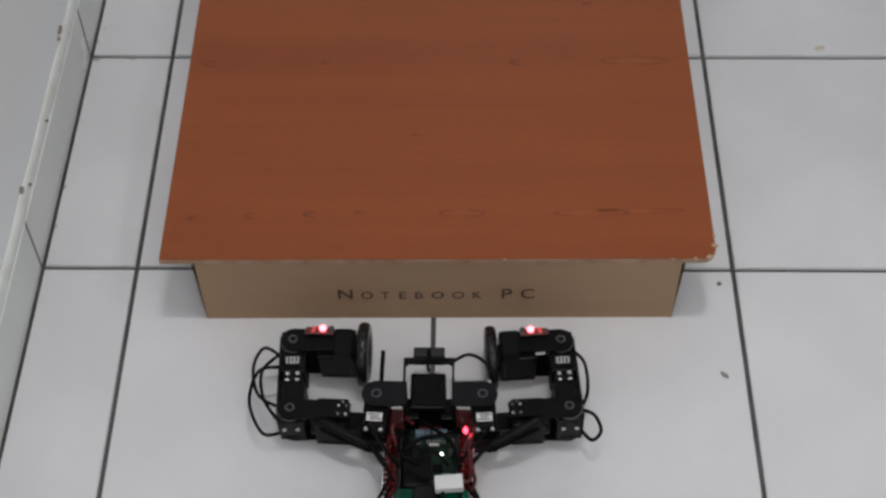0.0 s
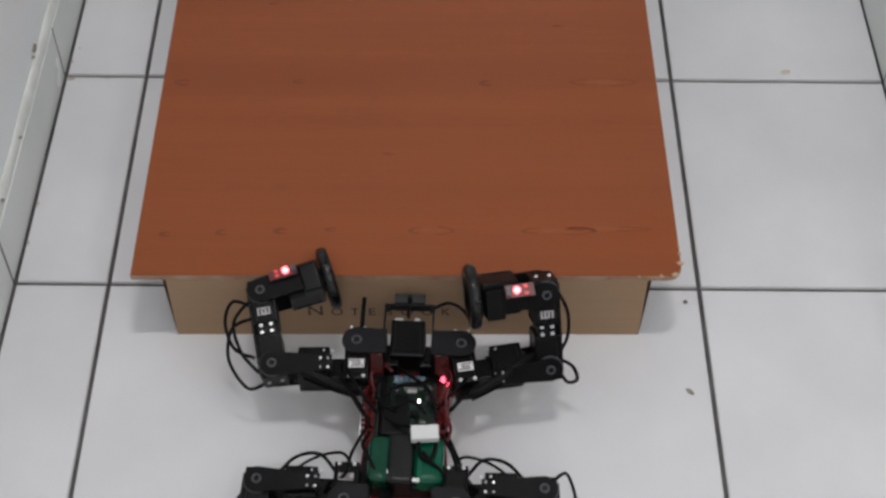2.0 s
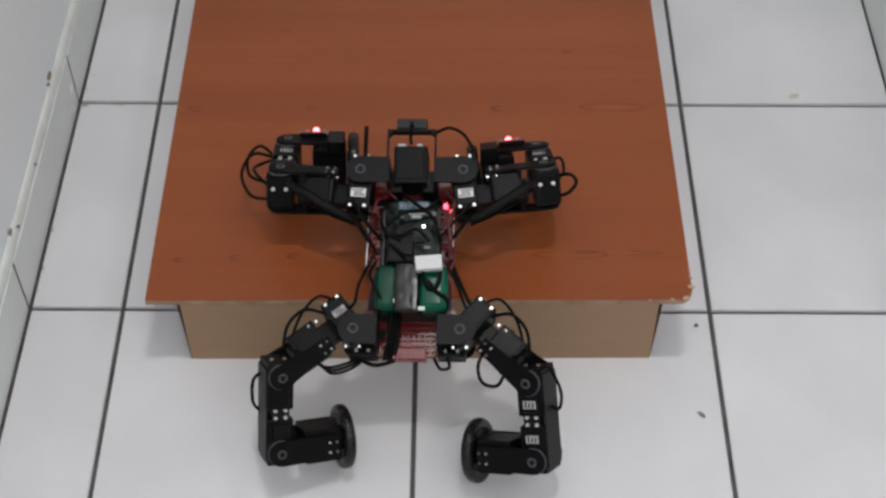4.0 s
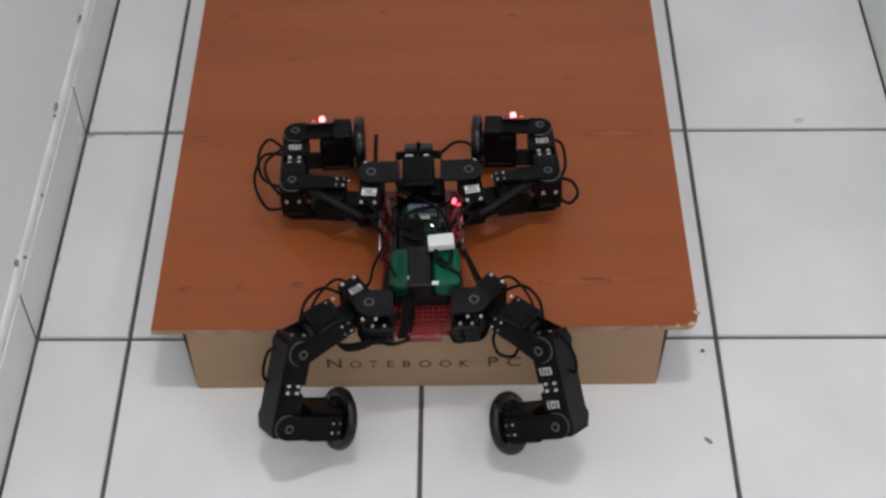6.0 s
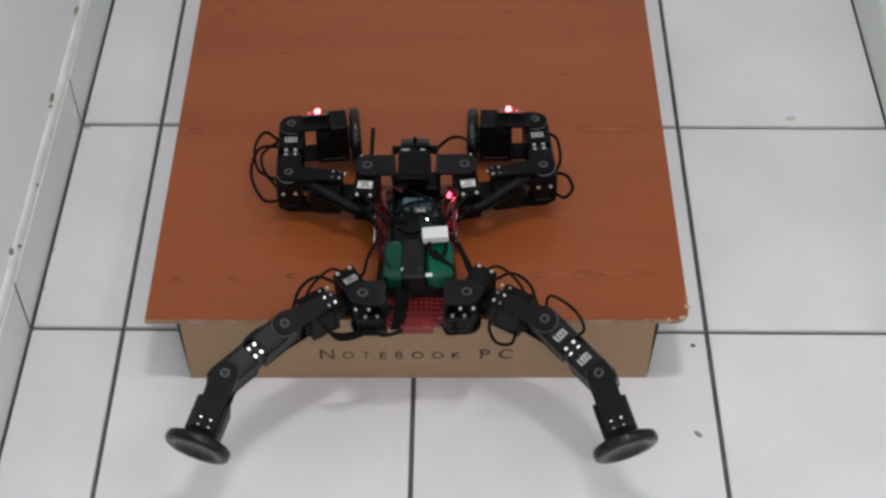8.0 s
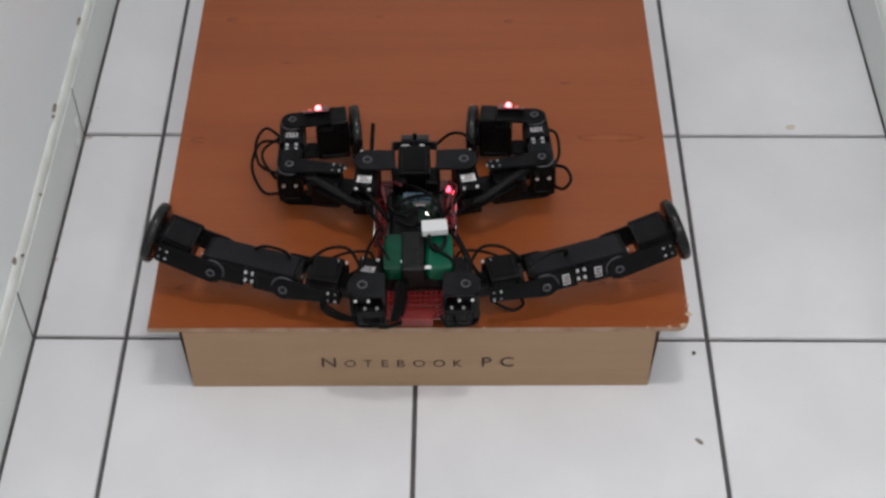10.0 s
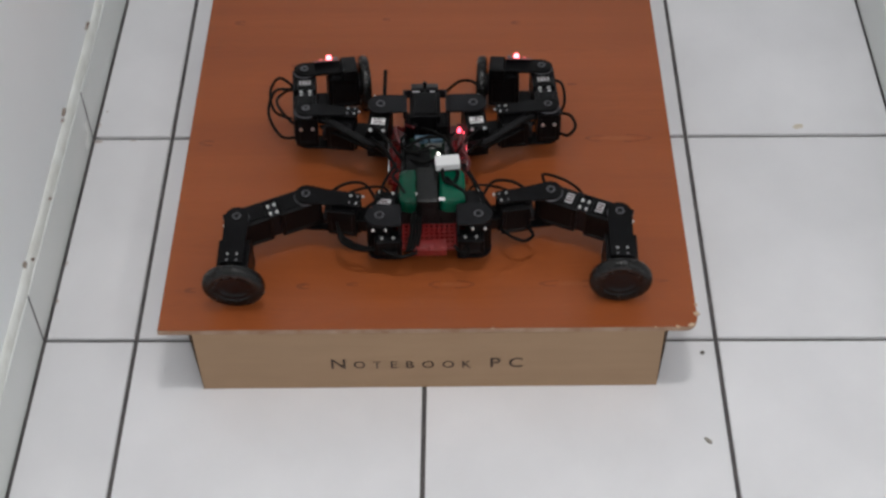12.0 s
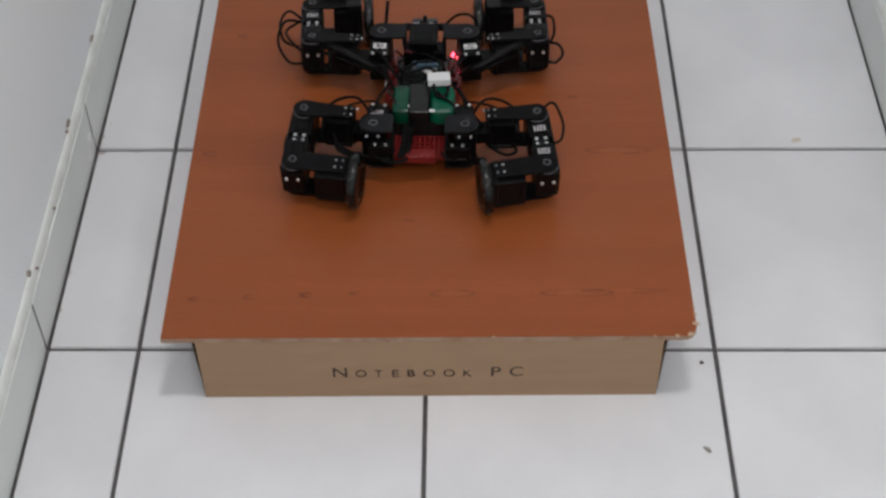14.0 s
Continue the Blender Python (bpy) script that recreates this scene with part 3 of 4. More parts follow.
def build_forearm(robot, front, flip):
    """Turns about the knee axis: two servos back to back, joined by a bolted bridge."""
    s = 1 if front else -1
    bm = bmesh.new()
    servo_shell(bm, (9.5, 0, 2.8), (43, 23.5, 33.5))
    ob = part("forearm_servo", bm, M_BLACK, robot, "two black servos bolted back to back", MM, flip)
    bm = bmesh.new()
    servo_shell(bm, (61, 0, 2.8), (43, 23.5, 33.5))
    part("ankle_servo", bm, M_BLACK, ob, "", MM, flip)
    bm = bmesh.new()
    box(bm, (35.3, 0, 2.2), (13, 17, 30.5), 0.8)
    part("bridge", bm, M_GREY, ob, "", MM, flip)
    bm = bmesh.new()
    box(bm, (35.5, -s * 12.4, 2.6), (84, 1.6, 31), 0.6)
    part("side_plate", bm, M_GREY, ob, "", MM, flip)
    for x in (0, L_FORE):
        bm = bmesh.new()
        ring(bm, (x, 0, 21.2), "z", 11.4, 0.8, 26, 6)
        part("horn_edge", bm, M_RING, ob, "", MM, flip, smooth=True)
    for a in (-1, 1):
        for b in (-1, 1):
            screw(35.3 + a * 3.6, b * 4.6, 18.2, ob, flip, r=2.3)
            screw((9.5 if a < 0 else 61) + a * 11, b * 6.0, 20.4, ob, flip, r=1.1, mat=M_DULL)
    for k in (-1, 1):
        screw(-13.2, k * 6, 8, ob, flip, "x", 2.2)
        screw(84.0, k * 6, 8, ob, flip, "x", 2.2)
    if front:
        sticker(51, 0, 20.8, 7, 12, ob, flip)
    elif not flip:
        sticker(20, 0, 20.8, 7, 12, ob, flip)
        sticker(51, 0, 20.8, 7, 12, ob, flip)
    o = -s
    if front and flip:
        cable([(62, o * 12, 8), (66, o * 27, 18), (50, o * 37, 12), (26, o * 33, 4), (14, o * 16, 2)], 1.6, ob, flip)
        cable([(48, o * 12, 14), (40, o * 31, 20), (14, o * 39, 10), (-12, o * 27, 0), (-10, o * 11, -4)], 1.6, ob, flip)
        cable([(70, o * 11, 4), (52, o * 30, 2), (20, o * 27, 10), (-2, o * 14, 8)], 1.6, ob, flip)
    elif front:
        cable([(4, o * 12, 10), (-4, o * 23, 12), (-18, o * 27, 8), (-22, o * 19, 0), (-8, o * 11, -6)], 1.7, ob, flip)
        cable([(70, o * 12, 6), (50, o * 20, 14), (24, o * 20, 8), (6, o * 11, 4)], 1.6, ob, flip)
    elif not flip:
        cable([(-8, o * 8, 20), (-14, o * 20, 20), (8, o * 27, 12), (26, o * 22, 6), (24, o * 10, 0)], 1.5, ob, flip)
    else:
        cable([(2, o * 12, -6), (10, o * 19, -8), (30, o * 19, -8), (40, o * 10, -8)], 1.6, ob, flip)
    return ob


def build_wrist(robot, front, flip):
    """Turns about the second axis: bracket and servo that drive the wheel."""
    bm = bmesh.new()
    for z in (22.6, -18.4):
        slab(bm, tab(54, 11, 0, 11.6), z, z + 2.2, 0.5)
    box(bm, (28.5, 0, 3.2), (3, 20, 40), 0.7)
    ob = part("wrist_bracket", bm, M_FORK, robot, "charcoal bracket and wheel servo", MM, flip)
    bm = bmesh.new()
    servo_shell(bm, (40, 0, 0.5), (33, 31, 37))
    part("wheel_servo", bm, M_BLACK, ob, "", MM, flip)
    bm = bmesh.new()
    rod(bm, (59, 0, 0), "x", 11.5, 4, 24)
    part("wheel_horn", bm, M_GREY, ob, "", MM, flip)
    for a in (-1, 1):
        for b in (-1, 1):
            screw(48 + a * 3.4, b * 4.6, 25.0, ob, flip, r=1.4, mat=M_STEEL if a < 0 else M_DULL)
    horn_ring(25.6, ob, flip)
    if front:
        bm = bmesh.new()
        box(bm, (47, 3, 22), (17, 27, 15), 3.0, seg=3)
        part("servo_cap", bm, M_BLACK, ob, "rounded black servo cap", MM, flip)
        bm = bmesh.new()
        box(bm, (24, 0, 27.4), (26, 12, 1.6), 0.3)
        lean = Matrix.Translation((0, -8, 27)) @ Matrix.Rotation(radians(33), 4, "X") @ Matrix.Translation((0, 0, -27))
        bm.transform(lean)
        board = part("sensor_board", bm, M_SENSOR, ob, "small proximity sensor board", MM, flip)
        bm = bmesh.new()
        box(bm, (34.5, 0, 29.4), (4, 9, 3.0), 0.6)
        bm.transform(lean)
        part("sensor_socket", bm, M_RING, board, "grey socket", MM, flip)
        bm = bmesh.new()
        bmesh.ops.create_uvsphere(bm, u_segments=14, v_segments=8, radius=3.3, matrix=Matrix.Translation((27, 0, 30.0)))
        bm.transform(lean)
        part("sensor_light", bm, M_GLOWP, board, "lit red sensor light", MM, flip, smooth=True)
        # self-glowing pads stand for the red halo beside the light
        bm = bmesh.new()
        for k in (-1, 1):
            box(bm, (18.5, k * 3.4, 28.8), (3.6, 2.6, 1.8), 0.3)
        bm.transform(lean)
        part("halo_pad", bm, M_HALO, board, "pads that glow themselves as the sensor light's red halo", MM, flip)
    return ob


def build_wheel(robot, flip):
    """Spins about x; a rubber tyre on a dished rim."""
    prof = [(-3.7, 17.6), (-4.8, 20.5), (-5.4, 23.6), (-5.2, 26.6), (-4.1, 28.9), (-1.9, 30.0), (1.9, 30.0), (4.1, 28.9), (5.2, 26.6), (5.4, 23.6), (4.8, 20.5), (3.7, 17.6), (2.0, 16.8), (-2.0, 16.8)]
    bm, n = bmesh.new(), 40
    rows = [[bm.verts.new((x, r * math.cos(a), r * math.sin(a))) for x, r in prof] for a in (2 * math.pi * k / n for k in range(n))]
    for i in range(n):
        p, q = rows[i], rows[(i + 1) % n]
        for k in range(len(prof)):
            bm.faces.new((p[k], p[(k + 1) % len(prof)], q[(k + 1) % len(prof)], q[k]))
    bmesh.ops.recalc_face_normals(bm, faces=bm.faces)
    wheel = part("wheel", bm, M_RUBBER, robot, "narrow black rubber-tyred wheel", MM, flip, smooth=True)
    bm = bmesh.new()
    prof = [(-3.6, 0.0), (-3.6, 8.0), (-2.0, 10.5), (-1.6, 15.0), (-3.6, 17.6), (3.8, 17.6), (2.2, 15.5), (1.0, 12.0), (0.8, 7.0), (1.2, 0.0)]
    rows = [[bm.verts.new((x, max(r, 0.01) * math.cos(a), max(r, 0.01) * math.sin(a))) for x, r in prof] for a in (2 * math.pi * k / n for k in range(n))]
    for i in range(n):
        p, q = rows[i], rows[(i + 1) % n]
        for k in range(len(prof) - 1):
            bm.faces.new((p[k], p[k + 1], q[k + 1], q[k]))
    bmesh.ops.recalc_face_normals(bm, faces=bm.faces)
    rim = part("rim", bm, M_RIM, wheel, "glossy dished black rim", MM, flip, smooth=True)
    return wheel


def build_torso(robot):
    bm = bmesh.new()
    slab(bm, [(-50, -84), (50, -84), (50, -58), (40, -44), (36, 0), (40, 44), (50, 58), (50, 88), (-50, 88), (-50, 58), (-40, 44), (-36, 0), (-40, -44), (-50, -58)], -21.5, -18.5, 0.5)
    part("base_plate", bm, M_RED, robot, "red acrylic base plate", MM)
    # perforated sheets: bars with square holes between; the tail panel and a strip along each flank
    for x, y, z, w, d, label in ((0, -72, -8, 80, 42, "red perforated plastic panel"), (-33, 22, -5, 15, 60, "red perforated flank strip"), (33, 22, -5, 15, 60, "red perforated flank strip")):
        bm = bmesh.new()
        bmesh.ops.create_grid(bm, x_segments=round(w / 5), y_segments=round(d / 5), size=0.5, matrix=Matrix.Translation((x, y, z)) @ Matrix.Diagonal((w, d, 1, 1)))
        holes = list(bm.faces)
        bmesh.ops.inset_individual(bm, faces=holes, thickness=1.25)
        bmesh.ops.delete(bm, geom=holes, context="FACES")
        up = bmesh.ops.extrude_face_region(bm, geom=list(bm.faces))["geom"]
        bmesh.ops.translate(bm, verts=[v for v in up if isinstance(v, bmesh.types.BMVert)], vec=(0, 0, -2))
        part("perforated_panel", bm, M_RED, robot, label, MM)
    bm = bmesh.new()
    box(bm, (0, -92, -9), (34, 12, 9), 1.5)
    for k in range(5):
        box(bm, (-12 + 6 * k, -92, -4), (2.4, 10, 2.4), 0.4)
    part("tail_block", bm, M_RED, robot, "red tail block with ribs", MM)
    bm = bmesh.new()
    slab(bm, [(-40, -60), (40, -60), (36, -20), (30, 0), (36, 40), (40, 62), (-40, 62), (-36, 40), (-30, 0), (-36, -20)], -14.0, -11.5, 0.4)
    part("deck_plate", bm, M_BLACK, robot, "black upper deck plate", MM)
    for sx in (-1, 1):
        for sy in (-1, 1):
            flip = sx < 0
            bm = bmesh.new()
            hx, hy = HIP_X, sy * HIP_Y
            for z in (22.5, -25.0):
                bm2 = [(hx + x, hy + y) for x, y in (tab(-27, 12.5, 0, 13.5) if sy > 0 else tab(-20, 14.0, 0, 13.8))]
                slab(bm, bm2, z, z + 2.2, 0.5)
            box(bm, (hx - 25.5 + (0 if sy > 0 else 6), hy, 0), (3, 25, 47), 0.8)
            br = part("hip_bracket", bm, M_GREY, robot, "charcoal hip bracket", MM, flip)
            bm = bmesh.new()
            ring(bm, (hx, hy, 24.7), "z", 3.9, 0.8, 20, 6)
            part("horn_ring", bm, M_RING, br, "", MM, flip, smooth=True)
            if sy > 0:
                bm = bmesh.new()
                servo_shell(bm, (hx - 32, hy - 4, -8), (12, 22, 26))
                part("bracket_block", bm, M_BLACK, br, "", MM, flip)
            for k in (-1, 1):
                screw(hx + k * 6, hy + sy * 15.5, 20.0, br, flip, r=1.8)
    # rear joint blocks under the tail
    for sx in (-1, 1):
        bm = bmesh.new()
        servo_shell(bm, (40, -90, -2), (26, 16, 19))
        ob = part("tail_servo", bm, M_BLACK, robot, "black servo under the tail", MM, sx < 0)
        for k in (-1, 1):
            screw(40 + k * 5.5, -93, 8.3, ob, sx < 0, r=2.0)
    # battery: two green cells under a black strap
    pack = part("battery_pack", box(bmesh.new(), (2, -39, -0.5), (62, 44, 22), 2), M_TAPE, robot, "green battery pack strapped down", MM)
    for x, w in ((-19.5, 20), (23.5, 26)):
        part("cell", box(bmesh.new(), (x, -39, 14.5), (w, 44, 25), 10.5, seg=5), M_GREEN if x > 0 else M_GREEN2, pack, "shiny green battery cell", MM)
    part("strap", box(bmesh.new(), (-1, -39, 13.2), (23, 47, 28), 5, seg=3), M_TAPE, pack, "black tape strap", MM)
    part("connector", box(bmesh.new(), (19, -20, 36), (24, 13.5, 8), 1.2, Matrix.Rotation(radians(5), 4, "Z")), M_WHITE, robot, "white plug connector", MM)
    # electronics
    pcb = part("circuit_board", box(bmesh.new(), (3, 25.5, -6), (43, 62, 1.8), 0.4), M_PCB, robot, "green controller circuit board", MM)
    for x in (-6, 9):
        term = part("terminal_block", box(bmesh.new(), (x, 51.5, -3), (13.5, 8, 6), 0.8), M_BLUE, pcb, "pale blue terminal block", MM)
        for k in (-1, 0, 1):
            part("terminal_screw", rod(bmesh.new(), (x + 4.2 * k, 51.5, 0.2), "z", 1.3, 0.8, 10), M_DULL, term, "", MM)
    part("board_label", box(bmesh.new(), (4, 42, -4.4), (9, 3.2, 0.5), 0.1), M_LABEL2, pcb, "tiny white label", MM)
    part("pin_header", box(bmesh.new(), (-16, 24.5, -3), (3.2, 40, 5), 0.4), M_BLACK, pcb, "", MM)
    part("crystal", box(bmesh.new(), (15, 10.5, -3.6), (6, 3, 3), 1.2), M_DULL, pcb, "dull metal crystal can", MM)
    part("chip", box(bmesh.new(), (-4, 30.5, -4), (13, 13, 2.4), 0.3), M_BLACK, pcb, "", MM)
    part("chip", box(bmesh.new(), (8, 18.5, -4), (9, 6, 2.4), 0.3), M_BLACK, pcb, "", MM)
    for x, y in ((-10, 42), (20, 34), (20, 44)):
        part("capacitor", rod(bmesh.new(), (x, y - 1.5, -1.5), "z", 2.6, 7, 14), M_RING, pcb, "", MM)
    for k in range(7):
        part("pin", box(bmesh.new(), (-2 + k * 2.6, 43.5, -3), (1.0, 1.0, 5)), M_STEEL, pcb, "", MM)
    part("upper_module", box(bmesh.new(), (-9, 2, 6), (24, 26, 18), 2.0), M_BLACK, robot, "black module wrapped in tape", MM)
    for x, y, r in ((33, 44, 3.0), (37, 38, 1.8)):
        part("indicator_light", rod(bmesh.new(), (x, y, 18), "z", r, 4, 14, r * 0.6), M_GLOWR, robot, "lit red indicator", MM)
    part("status_light", rod(bmesh.new(), (11, 32, -4), "z", 1.3, 2, 12), M_GLOWW, robot, "lit white indicator", MM)
    for s in (-1, 1):
        part("side_rod", hose(bmesh.new(), [(s * 40, 46, 6), (s * 39.5, 20, 10), (s * 39, -16, 15)], 0.9, steps=2), M_CHROME, robot, "thin bright metal rod", MM, smooth=True)
        part("side_rail", box(bmesh.new(), (s * 25.5, 12, 0), (4, 66, 18), 1.6), M_TAPE, robot, "black taped side rail", MM)
    for k in range(4):
        cable([(-14 + 3 * k, -56, 10), (-17 + 3 * k, -66, 5 - k), (-18 + 3 * k, -82, 1), (-22 + 3 * k, -98, -6)], 1.5, robot, False)
    # pale flecks modelled as highlights on the shiny strap
    for x, y in ((-13.5, -52), (13, -59)):
        part("strap_glint", box(bmesh.new(), (x, y, 25.5), (6, 3.5, 1.0), 0.3), M_LABEL2, robot, "pale fleck for a highlight on the tape", MM)
    # head: servo in an open frame with a sensor in front
    head = part("head_servo", servo_shell(bmesh.new(), (-2, 88, -4), (32, 38, 34)), M_BLACK, robot, "black head servo", MM)
    for x, w in ((-9, 8), (8, 5)):
        part("lead_plug", box(bmesh.new(), (-2 + x, 108, 9), (w, 4, 5), 0.6), M_LABEL, head, "pale lead plug", MM)
    # the open frame turns about the servo's cross axis, 91 mm ahead of the middle
    bm = bmesh.new()
    for s in (-1, 1):
        box(bm, (s * 22.5, 11, 0), (1.8, 48, 9), 0.5)
        box(bm, (s * 21, 33.5, 0), (4, 4, 8), 1.2)
    box(bm, (0, 35, 0), (47, 2.2, 9), 0.6)
    tilt = part("head_frame", bm, M_GREY, robot, "thin open metal frame", MM)
    part("head_sensor", box(bmesh.new(), (0, 41, -1), (29, 10, 16), 1.6), M_SENSORBOX, tilt, "dark grey sensor block", MM)
    part("sensor_post", rod(bmesh.new(), (0, 38, 9), "z", 2.2, 7, 12), M_BLACK, tilt, "", MM)
    part("sensor_lead", hose(bmesh.new(), [(0, 34, 3), (-1, 27, 5), (0, 19, 8)], 1.6, steps=4), M_CABLE, tilt, "", MM, smooth=True)
    cable([(22, 33, 2), (36, 32, 15), (50, 22, 20), (60, 5, 18)], 1.6, tilt, False)
    for k in (-1, 1):
        screw(-2 + k * 22.6, 90, 6, head, False, "x", 2.0)
    part("antenna", hose(bmesh.new(), [(-44, 92, 20), (-43.5, 102, 27), (-42.5, 116, 36)], 2.1, steps=3), M_CABLE, robot, "short black stub antenna", MM, smooth=True)
    # cable runs
    runs = (((-60, 62, 8), (-52, 44, 22), (-40, 24, 24), (-26, 12, 26)), ((-62, 54, 0), (-56, 38, 14), (-42, 18, 16), (-30, 0, 20)),
            ((-58, 48, -6), (-50, 30, 8), (-38, 10, 12)), ((60, 60, 8), (52, 42, 20), (40, 26, 22), (26, 14, 26)), ((62, 52, 0), (52, 32, 12), (40, 14, 14)),
            ((30, -10, 26), (42, -30, 24), (50, -50, 18), (58, -64, 12), (64, -60, 6)), ((34, -4, 22), (46, -30, 18), (56, -50, 12), (66, -58, 4)), ((-32, -8, 24), (-44, -34, 22), (-48, -54, 22), (-60, -58, 14), (-66, -64, 4)),
            ((-46, -96, -6), (-30, -102, -9), (-12, -98, -8)), ((24, -98, 2), (30, -108, 2), (38, -106, 0), (36, -97, 0)), ((14, -18, 38), (15, -36, 29.5), (24, -42, 29.5), (29, -28, 29.5), (24, -14, 30)),
            ((-18, 6, 32), (-4, -6, 38), (10, -14, 38)), ((-8, 60, 22), (4, 48, 30), (20, 34, 30), (28, 10, 28)),
            ((-24, 20, 30), (-10, 14, 35), (6, 20, 36), (18, 8, 35)), 
            ((26, 58, 14), (14, 44, 26), (-6, 40, 27), (-22, 28, 26)), ((-30, -12, 18), (-35, -26, 24), (-28, -42, 28.5), (-18, -60, 22)), ((18, -34, 30), (26, -44, 29), (36, -52, 24), (30, -64, 12)), ((-22, 50, 24), (-28, 36, 28), (-22, 18, 33), (-8, 10, 34)))
    def sunk(run, by):
        """Runs over the circuit board lie deep between the rails."""
        return [(x, y, z - by if y > -8 and abs(x) < 31 else z) for x, y, z in run]

    for k, run in enumerate(runs):
        cable(sunk(run, 17), 1.5 if k % 2 else 1.9, robot, False)
    for k, run in enumerate((((28, 56, 14), (36, 40, 24), (30, 22, 26)), ((32, 62, 8), (40, 46, 18), (36, 26, 20), (38, 6, 18)), ((30, 20, 22), (38, 0, 26), (36, -14, 30), (28, -18, 36)),
                             ((34, 14, 20), (41, -8, 24), (38, -22, 26)), ((-24, 58, 16), (-32, 44, 22), (-28, 30, 22)), ((-30, 50, 6), (-37, 30, 14), (-34, 10, 16)), ((-16, 70, 10), (-22, 62, 20), (-14, 52, 26)))):
        cable(sunk(run, 12), 1.5, robot, False, M_REDWIRE, "red_wire")
    return tilt


def build_robot():
    robot = thing("wheeled_robot", "black four-legged servo robot with wheels for feet and lit sensors", "robot")
    head = build_torso(robot)
    legs = {}
    for name, front, flip in (("FL", True, True), ("FR", True, False), ("RL", False, True), ("RR", False, False)):
        legs[name] = (build_shoulder(robot, front, flip), build_elbow(robot, front, flip), build_forearm(robot, front, flip), build_wrist(robot, front, flip), build_wheel(robot, flip))
    return robot, legs, head


robot, legs, head_frame = build_robot()


# ---- floor tiles, laid last ----
def joint_x(k, y):
    """Where the k-th joint runs at y; the one beside the narrow western row is laid askew."""
    line = (X_LEFT, -0.2975, 0.001, 0.2985, X_RIGHT, X_RIGHT + 0.13, 0.9, 1.2, 1.5, 1.8, 2.1, X_FAR)[k]
    return line - 0.0092 * y if k == 1 else line


def build_tiles():
    meshes = {}
    for i in (0, 1, 2, 3, 5, 6, 7, 8, 9, 10):
        west, east = 0.0028 if i in (0, 5) else JOINT / 2, 0.002 if i in (3, 10) else JOINT / 2
        for j in range(-9, 5):
            y0, y1 = j * 0.3 + JOINT / 2, (j + 1) * 0.3 - JOINT / 2
            ym = (y0 + y1) / 2
            c = (joint_x(i, ym) + joint_x(i + 1, ym)) / 2
            key = (i, j) if i < 2 else i
            if key not in meshes:
                bm = bmesh.new()
                slab(bm, [(joint_x(i, y0) + west - c, y0 - ym), (joint_x(i + 1, y0) - east - c, y0 - ym), (joint_x(i + 1, y1) - east - c, y1 - ym), (joint_x(i, y1) + west - c, y1 - ym)], -0.006, 0.0, 0.0009)
                ob = part("tile", bm, M_TILE, floor)
                meshes[key] = ob.data
            else:
                ob = new("tile", meshes[key])
                ob.parent = floor
            ob.location = (c, ym, 0)


build_tiles()


# ---- what moves: joint angles in degrees by the second ----
BODY_X = [(0, -0), (0.5, 0.002), (1, 0.003), (1.5, 0.006), (2, 0.007), (2.5, -0.002), (3, 0.002), (3.5, -0.002), (6, 0.003), (6.5, 0.004), (7, 0.005), (7.5, 0.003), (8, 0.004), (8.2, 0.003), (10.5, 0.002), (11, 0.002), (11.5, 0.004), (12, 0.005), (12.5, 0.004), (13, -0.004), (13.5, -0.004), (14, -0.005)]
BODY_Y = [(0, -0.258), (0.5, -0.224), (1, -0.215), (1.5, -0.206), (2, -0.204), (2.5, -0.177), (3, -0.116), (3.5, -0.067), (6, 0.01), (6.5, 0.009), (7, 0.008), (7.5, 0.008), (8, 0.009), (8.2, 0.011), (10.5, 0.026), (11, 0.036), (11.5, 0.077), (12, 0.107), (12.5, 0.146), (13, 0.178), (13.5, 0.21), (14, 0.247)]
BODY_Z = [(0, 0.029), (0.5, 0.029), (1, 0.03), (1.5, 0.032), (2, 0.053), (2.5, 0.091), (3, 0.136), (3.5, 0.139), (6, 0.126), (6.5, 0.126), (7, 0.127), (7.5, 0.126), (8, 0.126), (8.2, 0.124), (10.5, 0.134), (11, 0.134), (11.5, 0.132), (12, 0.134), (12.5, 0.13), (13, 0.131), (13.5, 0.132), (14, 0.134)]
BODY_PITCH = [(0, -0.4), (0.5, -0.5), (1, -0.2), (1.5, 0.8), (2, 5.6), (2.5, 14.7), (3, 28.2), (3.5, 23.6), (6, 3.8), (6.5, 3.9), (7, 2.7), (7.5, 4), (8, 3.2), (8.2, 3.2), (10.5, 2.6), (11, 2.4), (11.5, 2.7), (12, 0.7), (12.5, -0.7), (13, -0.6), (13.5, -0.7), (14, -1.3)]
BODY_ROLL = [(0, -0.8), (0.5, 0.1), (1, 0.1), (1.5, 0.3), (2, 0), (2.5, -1.8), (3, -0.9), (3.5, -1.7), (6, -0.6), (6.5, -1), (7, -0.3), (7.5, -1.4), (8, -0.7), (8.2, -1.4), (10.5, -0.3), (11, 0.1), (11.5, -0.1), (12, 0.6), (12.5, 0.7), (13, 0.1), (13.5, 0.1), (14, -0.1)]
BODY_YAW = [(0, -0.3), (0.5, 0.1), (1, 0.8), (1.5, -0.3), (2, -1.9), (2.5, -1.6), (3, -1.9), (3.5, -1.9), (6, 1.3), (6.5, 1.1), (7, 0.9), (7.5, 0.7), (8, 0.7), (8.2, 0.7), (10.5, 0.5), (11, 0.4), (11.5, 0), (12, 1.6), (12.5, 1.4), (13, -0.4), (13.5, -0.7), (14, -1.1)]
